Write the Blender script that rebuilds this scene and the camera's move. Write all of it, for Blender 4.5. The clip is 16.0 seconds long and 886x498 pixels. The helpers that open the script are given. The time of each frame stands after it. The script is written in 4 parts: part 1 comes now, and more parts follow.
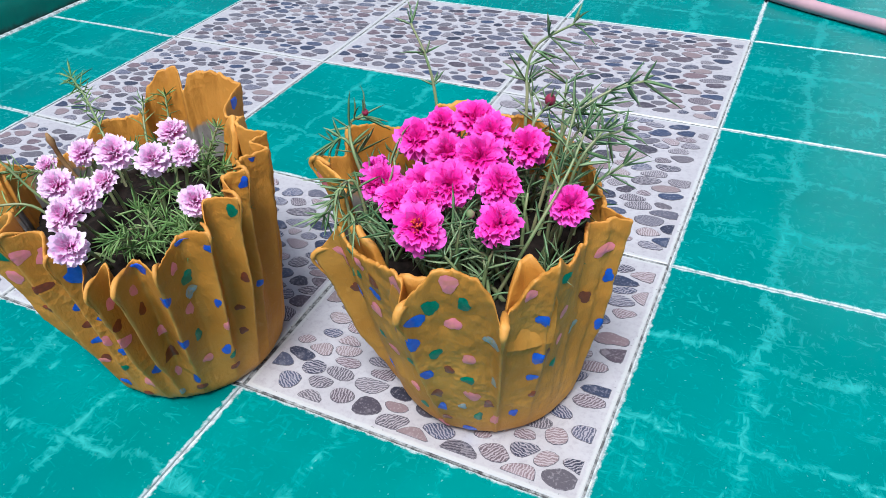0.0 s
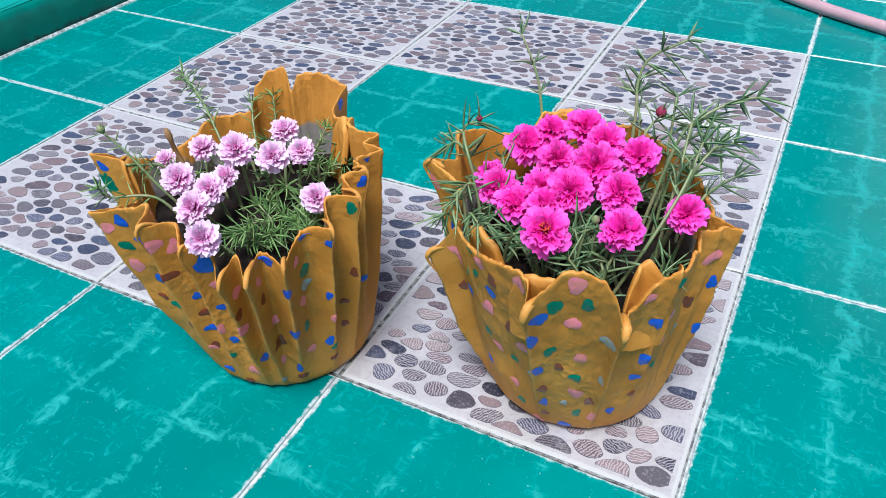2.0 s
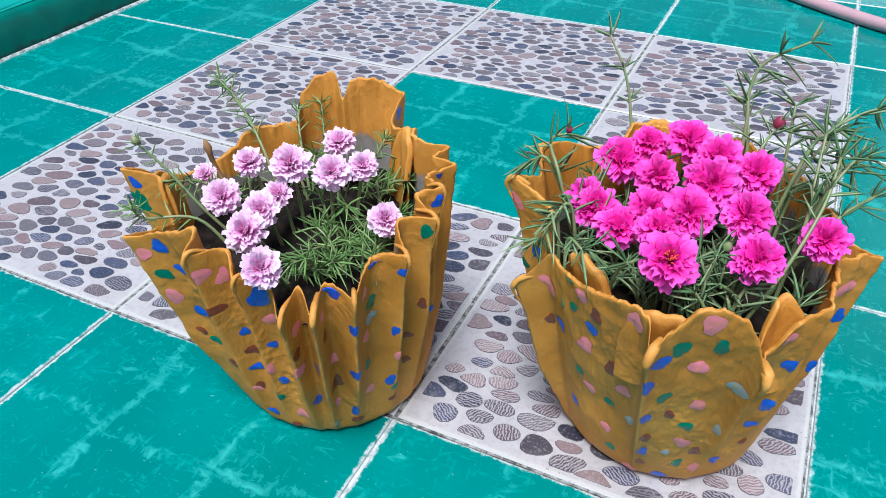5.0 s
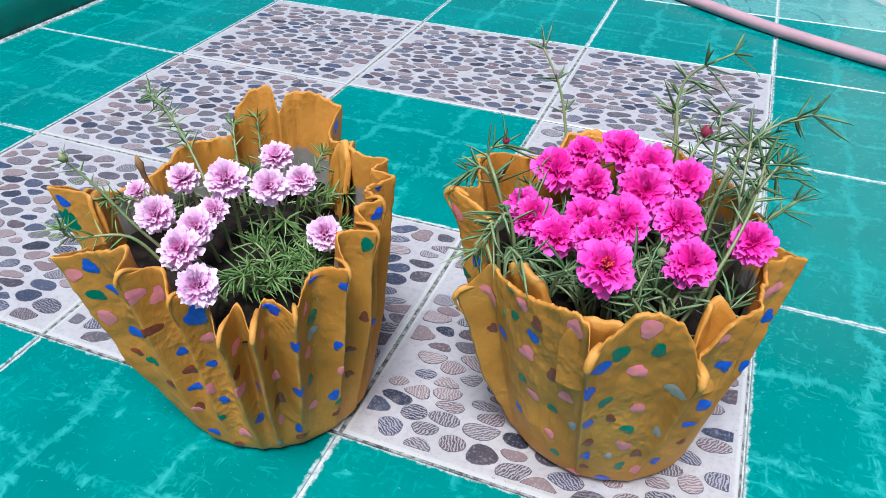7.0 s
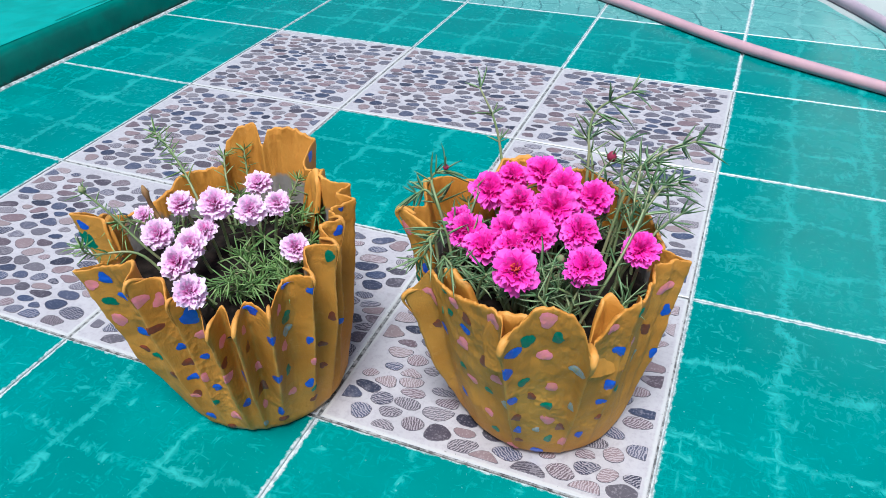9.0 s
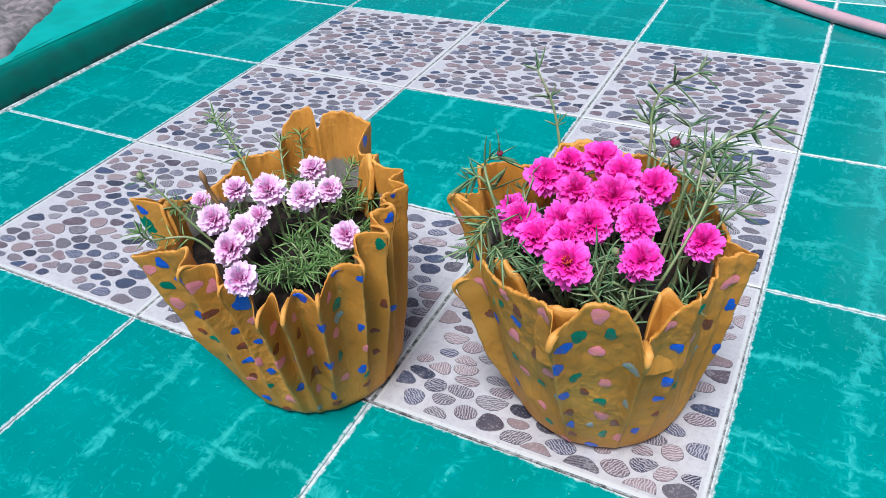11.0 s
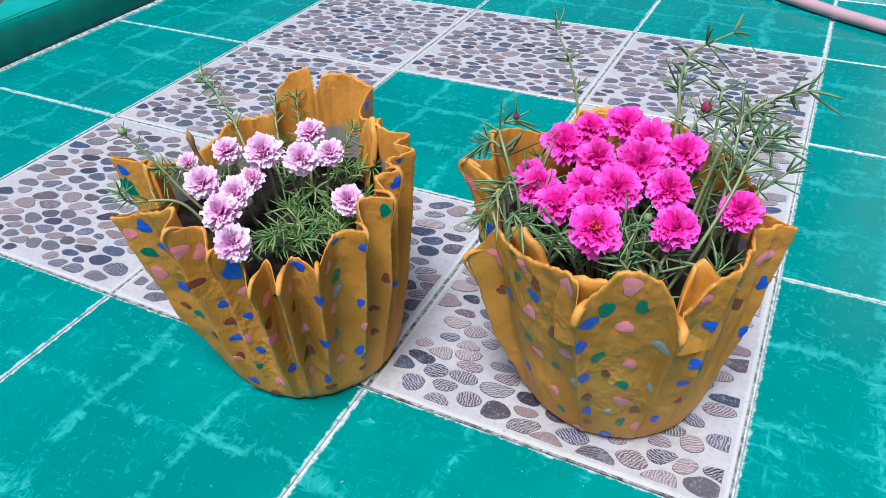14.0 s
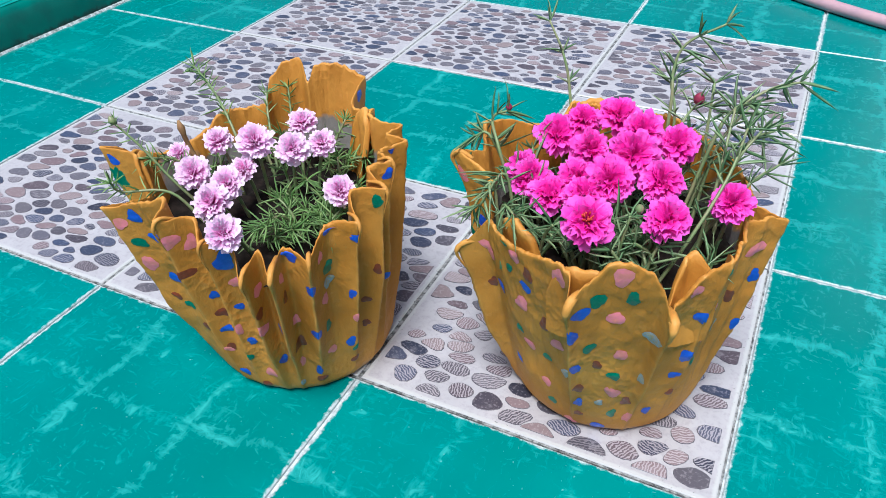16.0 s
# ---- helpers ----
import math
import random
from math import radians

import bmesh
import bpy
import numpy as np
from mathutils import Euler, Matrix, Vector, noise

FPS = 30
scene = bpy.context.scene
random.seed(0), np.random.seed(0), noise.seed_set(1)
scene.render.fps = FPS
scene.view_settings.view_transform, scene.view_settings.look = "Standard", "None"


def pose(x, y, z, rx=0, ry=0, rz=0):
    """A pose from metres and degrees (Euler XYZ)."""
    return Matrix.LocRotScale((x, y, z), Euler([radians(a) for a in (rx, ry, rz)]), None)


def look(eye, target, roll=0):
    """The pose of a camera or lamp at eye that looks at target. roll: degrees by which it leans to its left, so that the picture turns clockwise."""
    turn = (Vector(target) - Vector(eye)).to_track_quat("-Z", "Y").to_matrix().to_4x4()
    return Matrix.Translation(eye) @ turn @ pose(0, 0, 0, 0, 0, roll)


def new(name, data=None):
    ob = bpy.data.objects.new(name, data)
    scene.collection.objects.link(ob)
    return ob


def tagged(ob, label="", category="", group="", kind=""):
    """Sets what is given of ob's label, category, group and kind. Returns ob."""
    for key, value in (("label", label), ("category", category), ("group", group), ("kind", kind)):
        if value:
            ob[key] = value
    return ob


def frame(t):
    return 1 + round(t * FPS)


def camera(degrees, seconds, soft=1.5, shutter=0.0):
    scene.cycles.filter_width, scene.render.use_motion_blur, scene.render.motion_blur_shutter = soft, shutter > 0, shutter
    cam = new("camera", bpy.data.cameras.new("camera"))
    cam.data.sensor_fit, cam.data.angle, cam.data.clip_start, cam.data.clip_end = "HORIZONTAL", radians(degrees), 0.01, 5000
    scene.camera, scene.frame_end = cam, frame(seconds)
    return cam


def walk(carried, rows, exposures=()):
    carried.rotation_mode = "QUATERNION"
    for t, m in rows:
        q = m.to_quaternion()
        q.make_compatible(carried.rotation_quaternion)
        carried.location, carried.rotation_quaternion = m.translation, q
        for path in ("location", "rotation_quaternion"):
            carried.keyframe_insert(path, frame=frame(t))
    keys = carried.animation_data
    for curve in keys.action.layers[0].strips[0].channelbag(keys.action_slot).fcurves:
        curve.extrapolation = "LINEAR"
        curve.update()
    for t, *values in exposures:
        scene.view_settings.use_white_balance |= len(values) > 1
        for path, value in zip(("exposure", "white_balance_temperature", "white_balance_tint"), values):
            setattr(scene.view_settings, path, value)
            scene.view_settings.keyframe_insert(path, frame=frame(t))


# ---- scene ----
cam = camera(61.1, 16.0, soft=0.45)
PATH = [
    (0, (0.962, -0.315, 0.482), (0.242, 1.092, -0.744), -3.0),
    (0.5, (0.951, -0.354, 0.512), (0.236, 1.055, -0.714), -4.4),
    (1, (0.914, -0.363, 0.522), (0.108, 1.034, -0.66), -2.7),
    (1.5, (0.916, -0.366, 0.505), (0.168, 1.019, -0.729), -2.6),
    (2, (0.902, -0.365, 0.5), (0.165, 1.032, -0.726), -1.6),
    (2.5, (0.875, -0.368, 0.488), (0.215, 1.11, -0.686), 0.2),
    (3, (0.83, -0.354, 0.489), (0.072, 1.117, -0.635), 0.9),
    (3.5, (0.834, -0.344, 0.486), (0.126, 1.135, -0.659), 1.4),
    (4, (0.812, -0.341, 0.468), (0.143, 1.106, -0.739), 1.5),
    (4.2, (0.816, -0.341, 0.472), (0.112, 1.107, -0.713), 0.7),
    (6.3, (0.796, -0.336, 0.456), (0.12, 1.082, -0.783), -2.5),
    (6.5, (0.798, -0.334, 0.457), (0.11, 1.09, -0.767), -2.6),
    (7, (0.81, -0.341, 0.467), (0.247, 1.176, -0.708), 1.4),
    (7.5, (0.808, -0.349, 0.471), (0.31, 1.177, -0.722), 2.8),
    (8, (0.832, -0.385, 0.507), (0.369, 1.121, -0.724), 3.3),
    (8.5, (0.846, -0.396, 0.524), (0.384, 1.163, -0.641), 4.2),
    (9, (0.892, -0.398, 0.529), (0.272, 1.11, -0.63), -0.8),
    (9.5, (0.951, -0.365, 0.529), (0.26, 1.064, -0.689), -4.0),
    (10, (0.945, -0.363, 0.537), (0.11, 0.971, -0.698), -6.8),
    (10.2, (0.935, -0.374, 0.538), (0.102, 0.969, -0.688), -6.6),
    (12.3, (0.884, -0.372, 0.504), (0.173, 1.048, -0.713), -1.6),
    (12.5, (0.884, -0.372, 0.501), (0.157, 1.023, -0.736), -2.9),
    (13, (0.878, -0.374, 0.493), (0.114, 1.04, -0.697), -3.5),
    (13.5, (0.871, -0.369, 0.483), (0.126, 1.047, -0.717), -2.7),
    (14, (0.867, -0.368, 0.48), (0.135, 1.059, -0.715), -1.8),
    (14.5, (0.868, -0.368, 0.481), (0.128, 1.055, -0.714), -1.9),
    (15, (0.866, -0.366, 0.478), (0.16, 1.061, -0.732), -1.2),
    (15.5, (0.868, -0.367, 0.477), (0.164, 1.06, -0.735), -1.1),
    (16, (0.868, -0.367, 0.479), (0.156, 1.055, -0.734), -1.3),
]
walk(cam, [(t, look(eye, target, roll)) for t, eye, target, roll in PATH], exposures=[(0.0, 0.80, 5860, 5.5), (16.0, 0.80, 5860, 5.5)])


# ---------------------------------------------------------------- light
SUN_EL, SUN_ROT = radians(68), radians(170)
world = bpy.data.worlds.new("sky")
scene.world = world
world.use_nodes = True
wn = world.node_tree.nodes
sky = wn.new("ShaderNodeTexSky")
sky.sky_type, sky.sun_disc = "NISHITA", False
sky.sun_elevation, sky.sun_rotation = SUN_EL, SUN_ROT
sky.dust_density, sky.ozone_density = 4.0, 1.5
world.node_tree.links.new(sky.outputs[0], wn["Background"].inputs[0])
wn["Background"].inputs[1].default_value = 0.056
sun_data = bpy.data.lights.new("sun", "SUN")
sun_data.energy, sun_data.angle, sun_data.color = 2.75, radians(22), (1.0, 0.98, 0.975)
sun = new("sun", sun_data)
sun.matrix_world = look((0.84, -0.98, 2.9), (0.64, 0.20, 0.0))


# ---------------------------------------------------------------- materials
class Mat:
    """A node material with short calls for its nodes."""

    def __init__(self, name, rough=0.6, spec=0.5):
        self.m = bpy.data.materials.new(name)
        self.m.use_nodes = True
        self.t = self.m.node_tree
        self.b = self.t.nodes["Principled BSDF"]
        self.b.inputs["Roughness"].default_value = rough
        self.b.inputs["Specular IOR Level"].default_value = spec
        self.coord = self.t.nodes.new("ShaderNodeTexCoord")

    def put(self, socket, value):
        if hasattr(value, "is_output"):
            self.t.links.new(value, socket)
        else:
            socket.default_value = value

    def node(self, kind, ins=None, **props):
        n = self.t.nodes.new(kind)
        for k, v in props.items():
            setattr(n, k, v)
        for k, v in (ins or {}).items():
            self.put(n.inputs[k], v)
        return n

    def math(self, op, a, b=0.0, clamp=False):
        return self.node("ShaderNodeMath", {0: a, 1: b}, operation=op, use_clamp=clamp).outputs[0]

    def noise(self, vec, scale, detail=4.0, rough=0.55, dist=0.0):
        return self.node("ShaderNodeTexNoise", {"Vector": vec, "Scale": scale, "Detail": detail, "Roughness": rough, "Distortion": dist}).outputs[0]

    def scaled(self, vec, s, off=None):
        n = self.node("ShaderNodeMapping", {"Vector": vec, "Scale": s})
        if off is not None:
            self.put(n.inputs["Location"], off)
        return n.outputs[0]

    def step(self, value, lo, hi):
        return self.node("ShaderNodeMapRange", {"Value": value, "From Min": lo, "From Max": hi}, interpolation_type="SMOOTHSTEP").outputs[0]

    def mix(self, f, a, b):
        n = self.node("ShaderNodeMix", data_type="RGBA")
        self.put(n.inputs[0], f), self.put(n.inputs[6], a), self.put(n.inputs[7], b)
        return n.outputs[2]

    def ramp(self, f, *stops):
        n = self.node("ShaderNodeValToRGB", {0: f})
        e = n.color_ramp.elements
        for i, (p, c) in enumerate(stops):
            k = e[i] if i < 2 else e.new(p)
            k.position, k.color = p, (*c, 1)
        return n.outputs[0]

    def colour(self, c):
        self.put(self.b.inputs["Base Color"], c)
        return self

    def rough(self, r):
        self.put(self.b.inputs["Roughness"], r)
        return self

    def bump(self, h, strength=0.3, dist=0.001):
        n = self.node("ShaderNodeBump", {"Height": h, "Strength": strength, "Distance": dist})
        self.t.links.new(n.outputs[0], self.b.inputs["Normal"])
        return self


def rgb(*c):
    return (*c, 1.0)


def offset_by_random(k):
    """Object coordinates shifted by the object's own random value."""
    r = k.node("ShaderNodeObjectInfo").outputs["Random"]
    c = k.node("ShaderNodeCombineXYZ", {0: k.math("MULTIPLY", r, 37.0), 1: k.math("MULTIPLY", r, 91.0), 2: 0.0}).outputs[0]
    return k.node("ShaderNodeVectorMath", {0: k.coord.outputs["Object"], 1: c}, operation="ADD").outputs[0], r


def edge_distance(k):
    s = k.node("ShaderNodeSeparateXYZ", {0: k.coord.outputs["Object"]})
    return k.math("MAXIMUM", k.math("ABSOLUTE", s.outputs[0]), k.math("ABSOLUTE", s.outputs[1])), s


WHITE_PAINT = rgb(0.47, 0.53, 0.53)


def make_teal_tile(name="painted teal tile", base=(0.0, 0.182, 0.168), pale=(0.045, 0.40, 0.375), fan=False):
    k = Mat(name, 0.3, 0.30)
    v, r = offset_by_random(k)
    big = k.noise(v, 7.0, 3.0)
    teal = k.mix(k.step(big, 0.3, 0.75), rgb(base[0], base[1] * 0.9, base[2] * 0.9), rgb(base[0], base[1] * 1.12, base[2] * 1.12))
    # scuffs where the paint is thin, drawn out along both tile directions
    sx = k.noise(k.scaled(v, (55.0, 130.0, 14.0)), 1.0, 8.0, 0.7, 0.9)
    sy = k.noise(k.scaled(v, (130.0, 55.0, 14.0), (3.0, 9.0, 0.0)), 1.0, 8.0, 0.7, 0.9)
    where = k.noise(v, 13.0, 3.0)
    sep = k.node("ShaderNodeSeparateXYZ", {0: k.coord.outputs["Object"]})
    wob = k.math("MULTIPLY", k.math("SUBTRACT", k.noise(v, 16.0, 3.0), 0.5), 0.05)
    lines = []
    for axis, at in ((0, 0.05), (0, -0.052), (1, 0.048), (1, -0.05)):
        d = k.math("ABSOLUTE", k.math("SUBTRACT", k.math("ADD", sep.outputs[axis], wob), at))
        lines.append(k.step(d, 0.011, 0.0))
    near = k.math("MAXIMUM", k.math("MAXIMUM", lines[0], lines[1]), k.math("MAXIMUM", lines[2], lines[3]))
    gate = k.math("ADD", k.math("MULTIPLY", near, 0.13), k.math("MULTIPLY", k.math("SUBTRACT", where, 0.5), 0.30))
    scuff = k.math("MAXIMUM", k.step(k.math("ADD", sx, gate), 0.55, 0.80), k.step(k.math("ADD", sy, gate), 0.55, 0.80))
    col = k.mix(k.math("MULTIPLY", scuff, 0.75), teal, rgb(*pale))
    speck = k.step(k.noise(v, 260.0, 3.0, 0.6), 0.66, 0.73)
    col = k.mix(k.math("MULTIPLY", speck, 0.4), col, rgb(0.35, 0.62, 0.58))
    if fan:
        # printed fan-laid setts that show through thin paint
        col = k.mix(0.45, col, rgb(0.20, 0.40, 0.38))
        c = k.node("ShaderNodeVectorMath", {0: k.coord.outputs["Object"], 1: (0.15, 0.15, 0.0)}, operation="ADD").outputs[0]
        s2 = k.node("ShaderNodeSeparateXYZ", {0: c})
        rad = k.math("SQRT", k.math("ADD", k.math("POWER", s2.outputs[0], 2.0), k.math("POWER", s2.outputs[1], 2.0)))
        rad = k.math("ADD", rad, k.math("MULTIPLY", k.math("SUBTRACT", k.noise(v, 18.0, 2.0), 0.5), 0.016))
        rings = k.math("ABSOLUTE", k.math("SUBTRACT", k.math("FRACT", k.math("DIVIDE", rad, 0.042)), 0.5))
        ang = k.math("ARCTAN2", s2.outputs[1], s2.outputs[0])
        row = k.math("FLOOR", k.math("DIVIDE", rad, 0.042))
        spoke = k.math("FRACT", k.math("ADD", k.math("MULTIPLY", ang, 3.6), k.math("MULTIPLY", row, 0.47)))
        spoke = k.math("MULTIPLY", k.math("ABSOLUTE", k.math("SUBTRACT", spoke, 0.5)), 1.0)
        line = k.math("MAXIMUM", k.step(rings, 0.45, 0.48), k.step(spoke, 0.475, 0.492))
        line = k.math("MULTIPLY", line, k.step(k.noise(v, 12.0, 2.0), 0.36, 0.5))
        col = k.mix(k.math("MULTIPLY", line, 0.8), col, rgb(0.015, 0.09, 0.10))
    d, _ = edge_distance(k)
    ragged = k.math("ADD", d, k.math("MULTIPLY", k.math("SUBTRACT", k.noise(v, 140.0, 6.0, 0.75), 0.5), 0.012))
    col = k.mix(k.step(ragged, 0.1456, 0.1482), col, WHITE_PAINT)
    k.colour(col)
    k.rough(k.math("ADD", 0.2, k.math("ADD", k.math("MULTIPLY", scuff, 0.25), k.math("MULTIPLY", big, 0.12))))
    k.bump(k.math("ADD", k.noise(v, 60.0, 4.0), k.math("MULTIPLY", scuff, 0.6)), 0.12, 0.0008)
    return k.m


def make_pebble_tile():
    k = Mat("glazed off-white tile", 0.26, 1.0)
    v, r = offset_by_random(k)
    col = k.mix(k.noise(v, 25.0, 5.0), rgb(0.365, 0.345, 0.355), rgb(0.515, 0.485, 0.50))
    col = k.mix(k.math("MULTIPLY", k.step(k.noise(v, 170.0, 4.0, 0.7), 0.45, 0.7), 0.35), col, rgb(0.26, 0.24, 0.255))
    d, _ = edge_distance(k)
    ragged = k.math("ADD", d, k.math("MULTIPLY", k.math("SUBTRACT", k.noise(v, 120.0, 4.0, 0.7), 0.5), 0.005))
    col = k.mix(k.step(ragged, 0.1435, 0.146), col, rgb(0.50, 0.49, 0.48))
    dirt = k.step(k.noise(v, 300.0, 2.0), 0.66, 0.74)
    col = k.mix(k.math("MULTIPLY", dirt, k.math("MULTIPLY", k.step(d, 0.138, 0.147), 0.8)), col, rgb(0.12, 0.12, 0.12))
    k.colour(col).bump(k.noise(v, 120.0, 3.0), 0.08, 0.0005)
    return k.m


def make_pebble(far=False):
    k = Mat("printed pebble" if not far else "printed pebble distant", 0.3, 0.4)
    v = k.coord.outputs["Object"]
    r = k.node("ShaderNodeNewGeometry").outputs["Random Per Island"] if far else k.node("ShaderNodeObjectInfo").outputs["Random"]
    r2 = k.math("FRACT", k.math("MULTIPLY", r, 7.31))
    r3 = k.math("FRACT", k.math("MULTIPLY", r, 23.7))
    base = k.ramp(r, (0.0, (0.03, 0.03, 0.045)), (1.0, (0.24, 0.185, 0.185)), (0.22, (0.045, 0.06, 0.11)), (0.42, (0.14, 0.125, 0.14)), (0.62, (0.05, 0.045, 0.06)), (0.8, (0.19, 0.13, 0.14)))
    lift = k.mix(0.42 if far else 0.62, base, rgb(0.52, 0.47, 0.49))
    turn = k.node("ShaderNodeVectorRotate", {"Vector": v, "Angle": k.math("MULTIPLY", r2, 3.1)}, rotation_type="Z_AXIS").outputs[0]
    shift = k.node("ShaderNodeCombineXYZ", {0: k.math("MULTIPLY", r3, 5.0), 1: k.math("MULTIPLY", r2, 9.0), 2: 0.0}).outputs[0]
    turn = k.node("ShaderNodeVectorMath", {0: turn, 1: shift}, operation="ADD").outputs[0]
    wave = k.node("ShaderNodeTexWave", {"Vector": turn, "Scale": 130.0, "Distortion": 7.0, "Detail": 3.0, "Detail Scale": 1.6}).outputs["Fac"]
    stripes = k.math("MULTIPLY", k.step(wave, 0.5, 0.66), k.step(r3, 0.62 if far else 0.38, 0.74 if far else 0.5))
    grain = k.noise(turn, 420.0, 3.0, 0.6)
    col = k.mix(k.math("MULTIPLY", stripes, 0.9), base, lift)
    col = k.mix(k.math("MULTIPLY", k.step(grain, 0.52, 0.66), 0.4), col, lift)
    blot = k.noise(turn, 70.0, 3.0)
    col = k.mix(k.math("MULTIPLY", k.step(blot, 0.55, 0.75), 0.45), col, lift)
    k.colour(col).bump(grain, 0.1, 0.0004)
    return k.m


def make_grout(name, a, b):
    k = Mat(name, 0.85)
    v = k.coord.outputs["Object"]
    k.colour(k.mix(k.step(k.noise(v, 160.0, 4.0, 0.7), 0.35, 0.65), rgb(*a), rgb(*b))).bump(k.noise(v, 400.0, 3.0), 0.5, 0.001)
    return k.m


def make_clay(name="ochre painted cement cloth", bare_below=None):
    k = Mat(name, 0.62, 0.35)
    v = k.coord.outputs["Object"]
    big = k.noise(v, 16.0, 4.0)
    fine = k.noise(v, 120.0, 5.0, 0.65)
    col = k.mix(k.step(big, 0.3, 0.72), rgb(0.44, 0.172, 0.018), rgb(0.59, 0.262, 0.042))
    col = k.mix(k.math("MULTIPLY", k.step(fine, 0.55, 0.8), 0.3), col, rgb(0.70, 0.38, 0.12))
    # bare cement at the foot and rubbed patches
    sep = k.node("ShaderNodeSeparateXYZ", {0: v})
    foot = k.math("ADD", sep.outputs[2], k.math("MULTIPLY", k.math("SUBTRACT", k.noise(v, 45.0, 4.0), 0.5), 0.05))
    col = k.mix(k.math("MULTIPLY", k.step(foot, 0.012, -0.006), 0.6), col, rgb(0.42, 0.36, 0.27))
    rub = k.step(k.noise(v, 55.0, 5.0, 0.7), 0.68, 0.76)
    col = k.mix(k.math("MULTIPLY", rub, 0.35), col, rgb(0.26, 0.10, 0.012))
    # paler ochre along folds and rims
    edge = k.step(k.node("ShaderNodeNewGeometry").outputs["Pointiness"], 0.515, 0.60)
    col = k.mix(k.math("MULTIPLY", edge, 0.4), col, rgb(0.74, 0.40, 0.12))
    if bare_below:
        line = k.math("ADD", sep.outputs[2], k.math("MULTIPLY", k.math("SUBTRACT", k.noise(v, 30.0, 4.0), 0.5), 0.07))
        col = k.mix(k.step(line, bare_below + 0.006, bare_below - 0.004), col, rgb(0.24, 0.22, 0.20))
    lumps = k.node("ShaderNodeTexVoronoi", {"Vector": k.scaled(v, (1, 1, 1)), "Scale": 170.0}).outputs["Distance"]
    h = k.math("ADD", k.math("MULTIPLY", fine, 0.8), k.math("MULTIPLY", k.math("MULTIPLY", lumps, k.step(k.noise(v, 14.0, 2.0), 0.5, 0.66)), 0.8))
    weave = k.noise(k.scaled(v, (1.0, 1.0, 0.35)), 330.0, 2.0)
    k.colour(col).bump(k.math("ADD", h, k.math("MULTIPLY", weave, 0.5)), 0.55, 0.0018)
    return k.m


def make_plain(name, c, c2=None, rough=0.5, scale=80.0, bump=0.15, spec=0.5):
    k = Mat(name, rough, spec)
    v = k.coord.outputs["Object"]
    n = k.noise(v, scale, 4.0)
    k.colour(k.mix(k.step(n, 0.35, 0.68), rgb(*c), rgb(*(c2 or tuple(x * 0.8 for x in c)))))
    k.bump(n, bump, 0.001)
    return k.m


def make_riser():
    """Green paint on cement, raggedly darkened to near black along its foot."""
    k = Mat("green painted riser", 0.42, 0.4)
    v = k.coord.outputs["Object"]
    col = k.mix(k.step(k.noise(v, 22.0, 4.0), 0.35, 0.68), rgb(0.0, 0.155, 0.12), rgb(0.0, 0.115, 0.09))
    z = k.node("ShaderNodeSeparateXYZ", {0: v}).outputs[2]
    foot = k.math("ADD", z, k.math("MULTIPLY", k.math("SUBTRACT", k.noise(v, 60.0, 5.0, 0.7), 0.5), 0.030))
    col = k.mix(k.math("MULTIPLY", k.step(foot, 0.012, 0.002), 0.85), col, rgb(0.012, 0.016, 0.014))
    k.colour(col).bump(k.noise(v, 45.0, 5.0), 0.4, 0.0015)
    return k.m


def make_leaf(name, a, b, c):
    k = Mat(name, 0.42, 0.4)
    r = k.node("ShaderNodeNewGeometry").outputs["Random Per Island"]
    k.colour(k.ramp(r, (0.0, a), (1.0, c), (0.5, b)))
    k.b.inputs["Subsurface Weight"].default_value = 0.0
    return k.m


def make_petal(name, heart, body, rim, size):
    k = Mat(name, 0.5, 0.25)
    ln = k.node("ShaderNodeVectorMath", {0: k.coord.outputs["Object"]}, operation="LENGTH").outputs["Value"]
    r = k.node("ShaderNodeNewGeometry").outputs["Random Per Island"]
    f = k.math("DIVIDE", ln, size)
    f = k.math("ADD", f, k.math("MULTIPLY", k.math("SUBTRACT", r, 0.5), 0.35))
    streak = k.noise(k.coord.outputs["Object"], 500.0, 2.0)
    f = k.math("ADD", f, k.math("MULTIPLY", k.math("SUBTRACT", streak, 0.5), 0.3))
    k.colour(k.ramp(f, (0.15, heart), (1.0, rim), (0.6, body)))
    sub = k.node("ShaderNodeBsdfTranslucent")
    k.t.links.new(k.b.inputs["Base Color"].links[0].from_socket, sub.inputs[0])
    both = k.node("ShaderNodeMixShader", {0: 0.35, 1: k.b.outputs[0], 2: sub.outputs[0]})
    k.t.links.new(both.outputs[0], k.t.nodes["Material Output"].inputs[0])
    return k.m


M_TEAL = make_teal_tile()
M_FAN = make_teal_tile("thinly painted fan pattern tile", (0.01, 0.22, 0.205), (0.16, 0.40, 0.38), True)
M_PALE = make_teal_tile("thin pale teal tile", (0.08, 0.33, 0.31), (0.26, 0.48, 0.46))
M_PTILE = make_pebble_tile()
M_PEBBLE = make_pebble()
M_PEBBLE_FAR = make_pebble(True)
M_OUTLINE = make_plain("dark printed outline", (0.06, 0.055, 0.07), (0.17, 0.15, 0.165), 0.32, 240.0, 0.1)
M_GROUT = make_grout("whitened grout", (0.32, 0.35, 0.36), (0.60, 0.64, 0.64))
M_JOINT = make_grout("grey cement joint", (0.05, 0.05, 0.05), (0.34, 0.34, 0.33))
M_FILLET = make_grout("dirty whitened cement", (0.10, 0.14, 0.13), (0.50, 0.55, 0.54))
M_CLAY = make_clay()
M_LINING = make_clay("ochre and grey cement lining", 0.160)
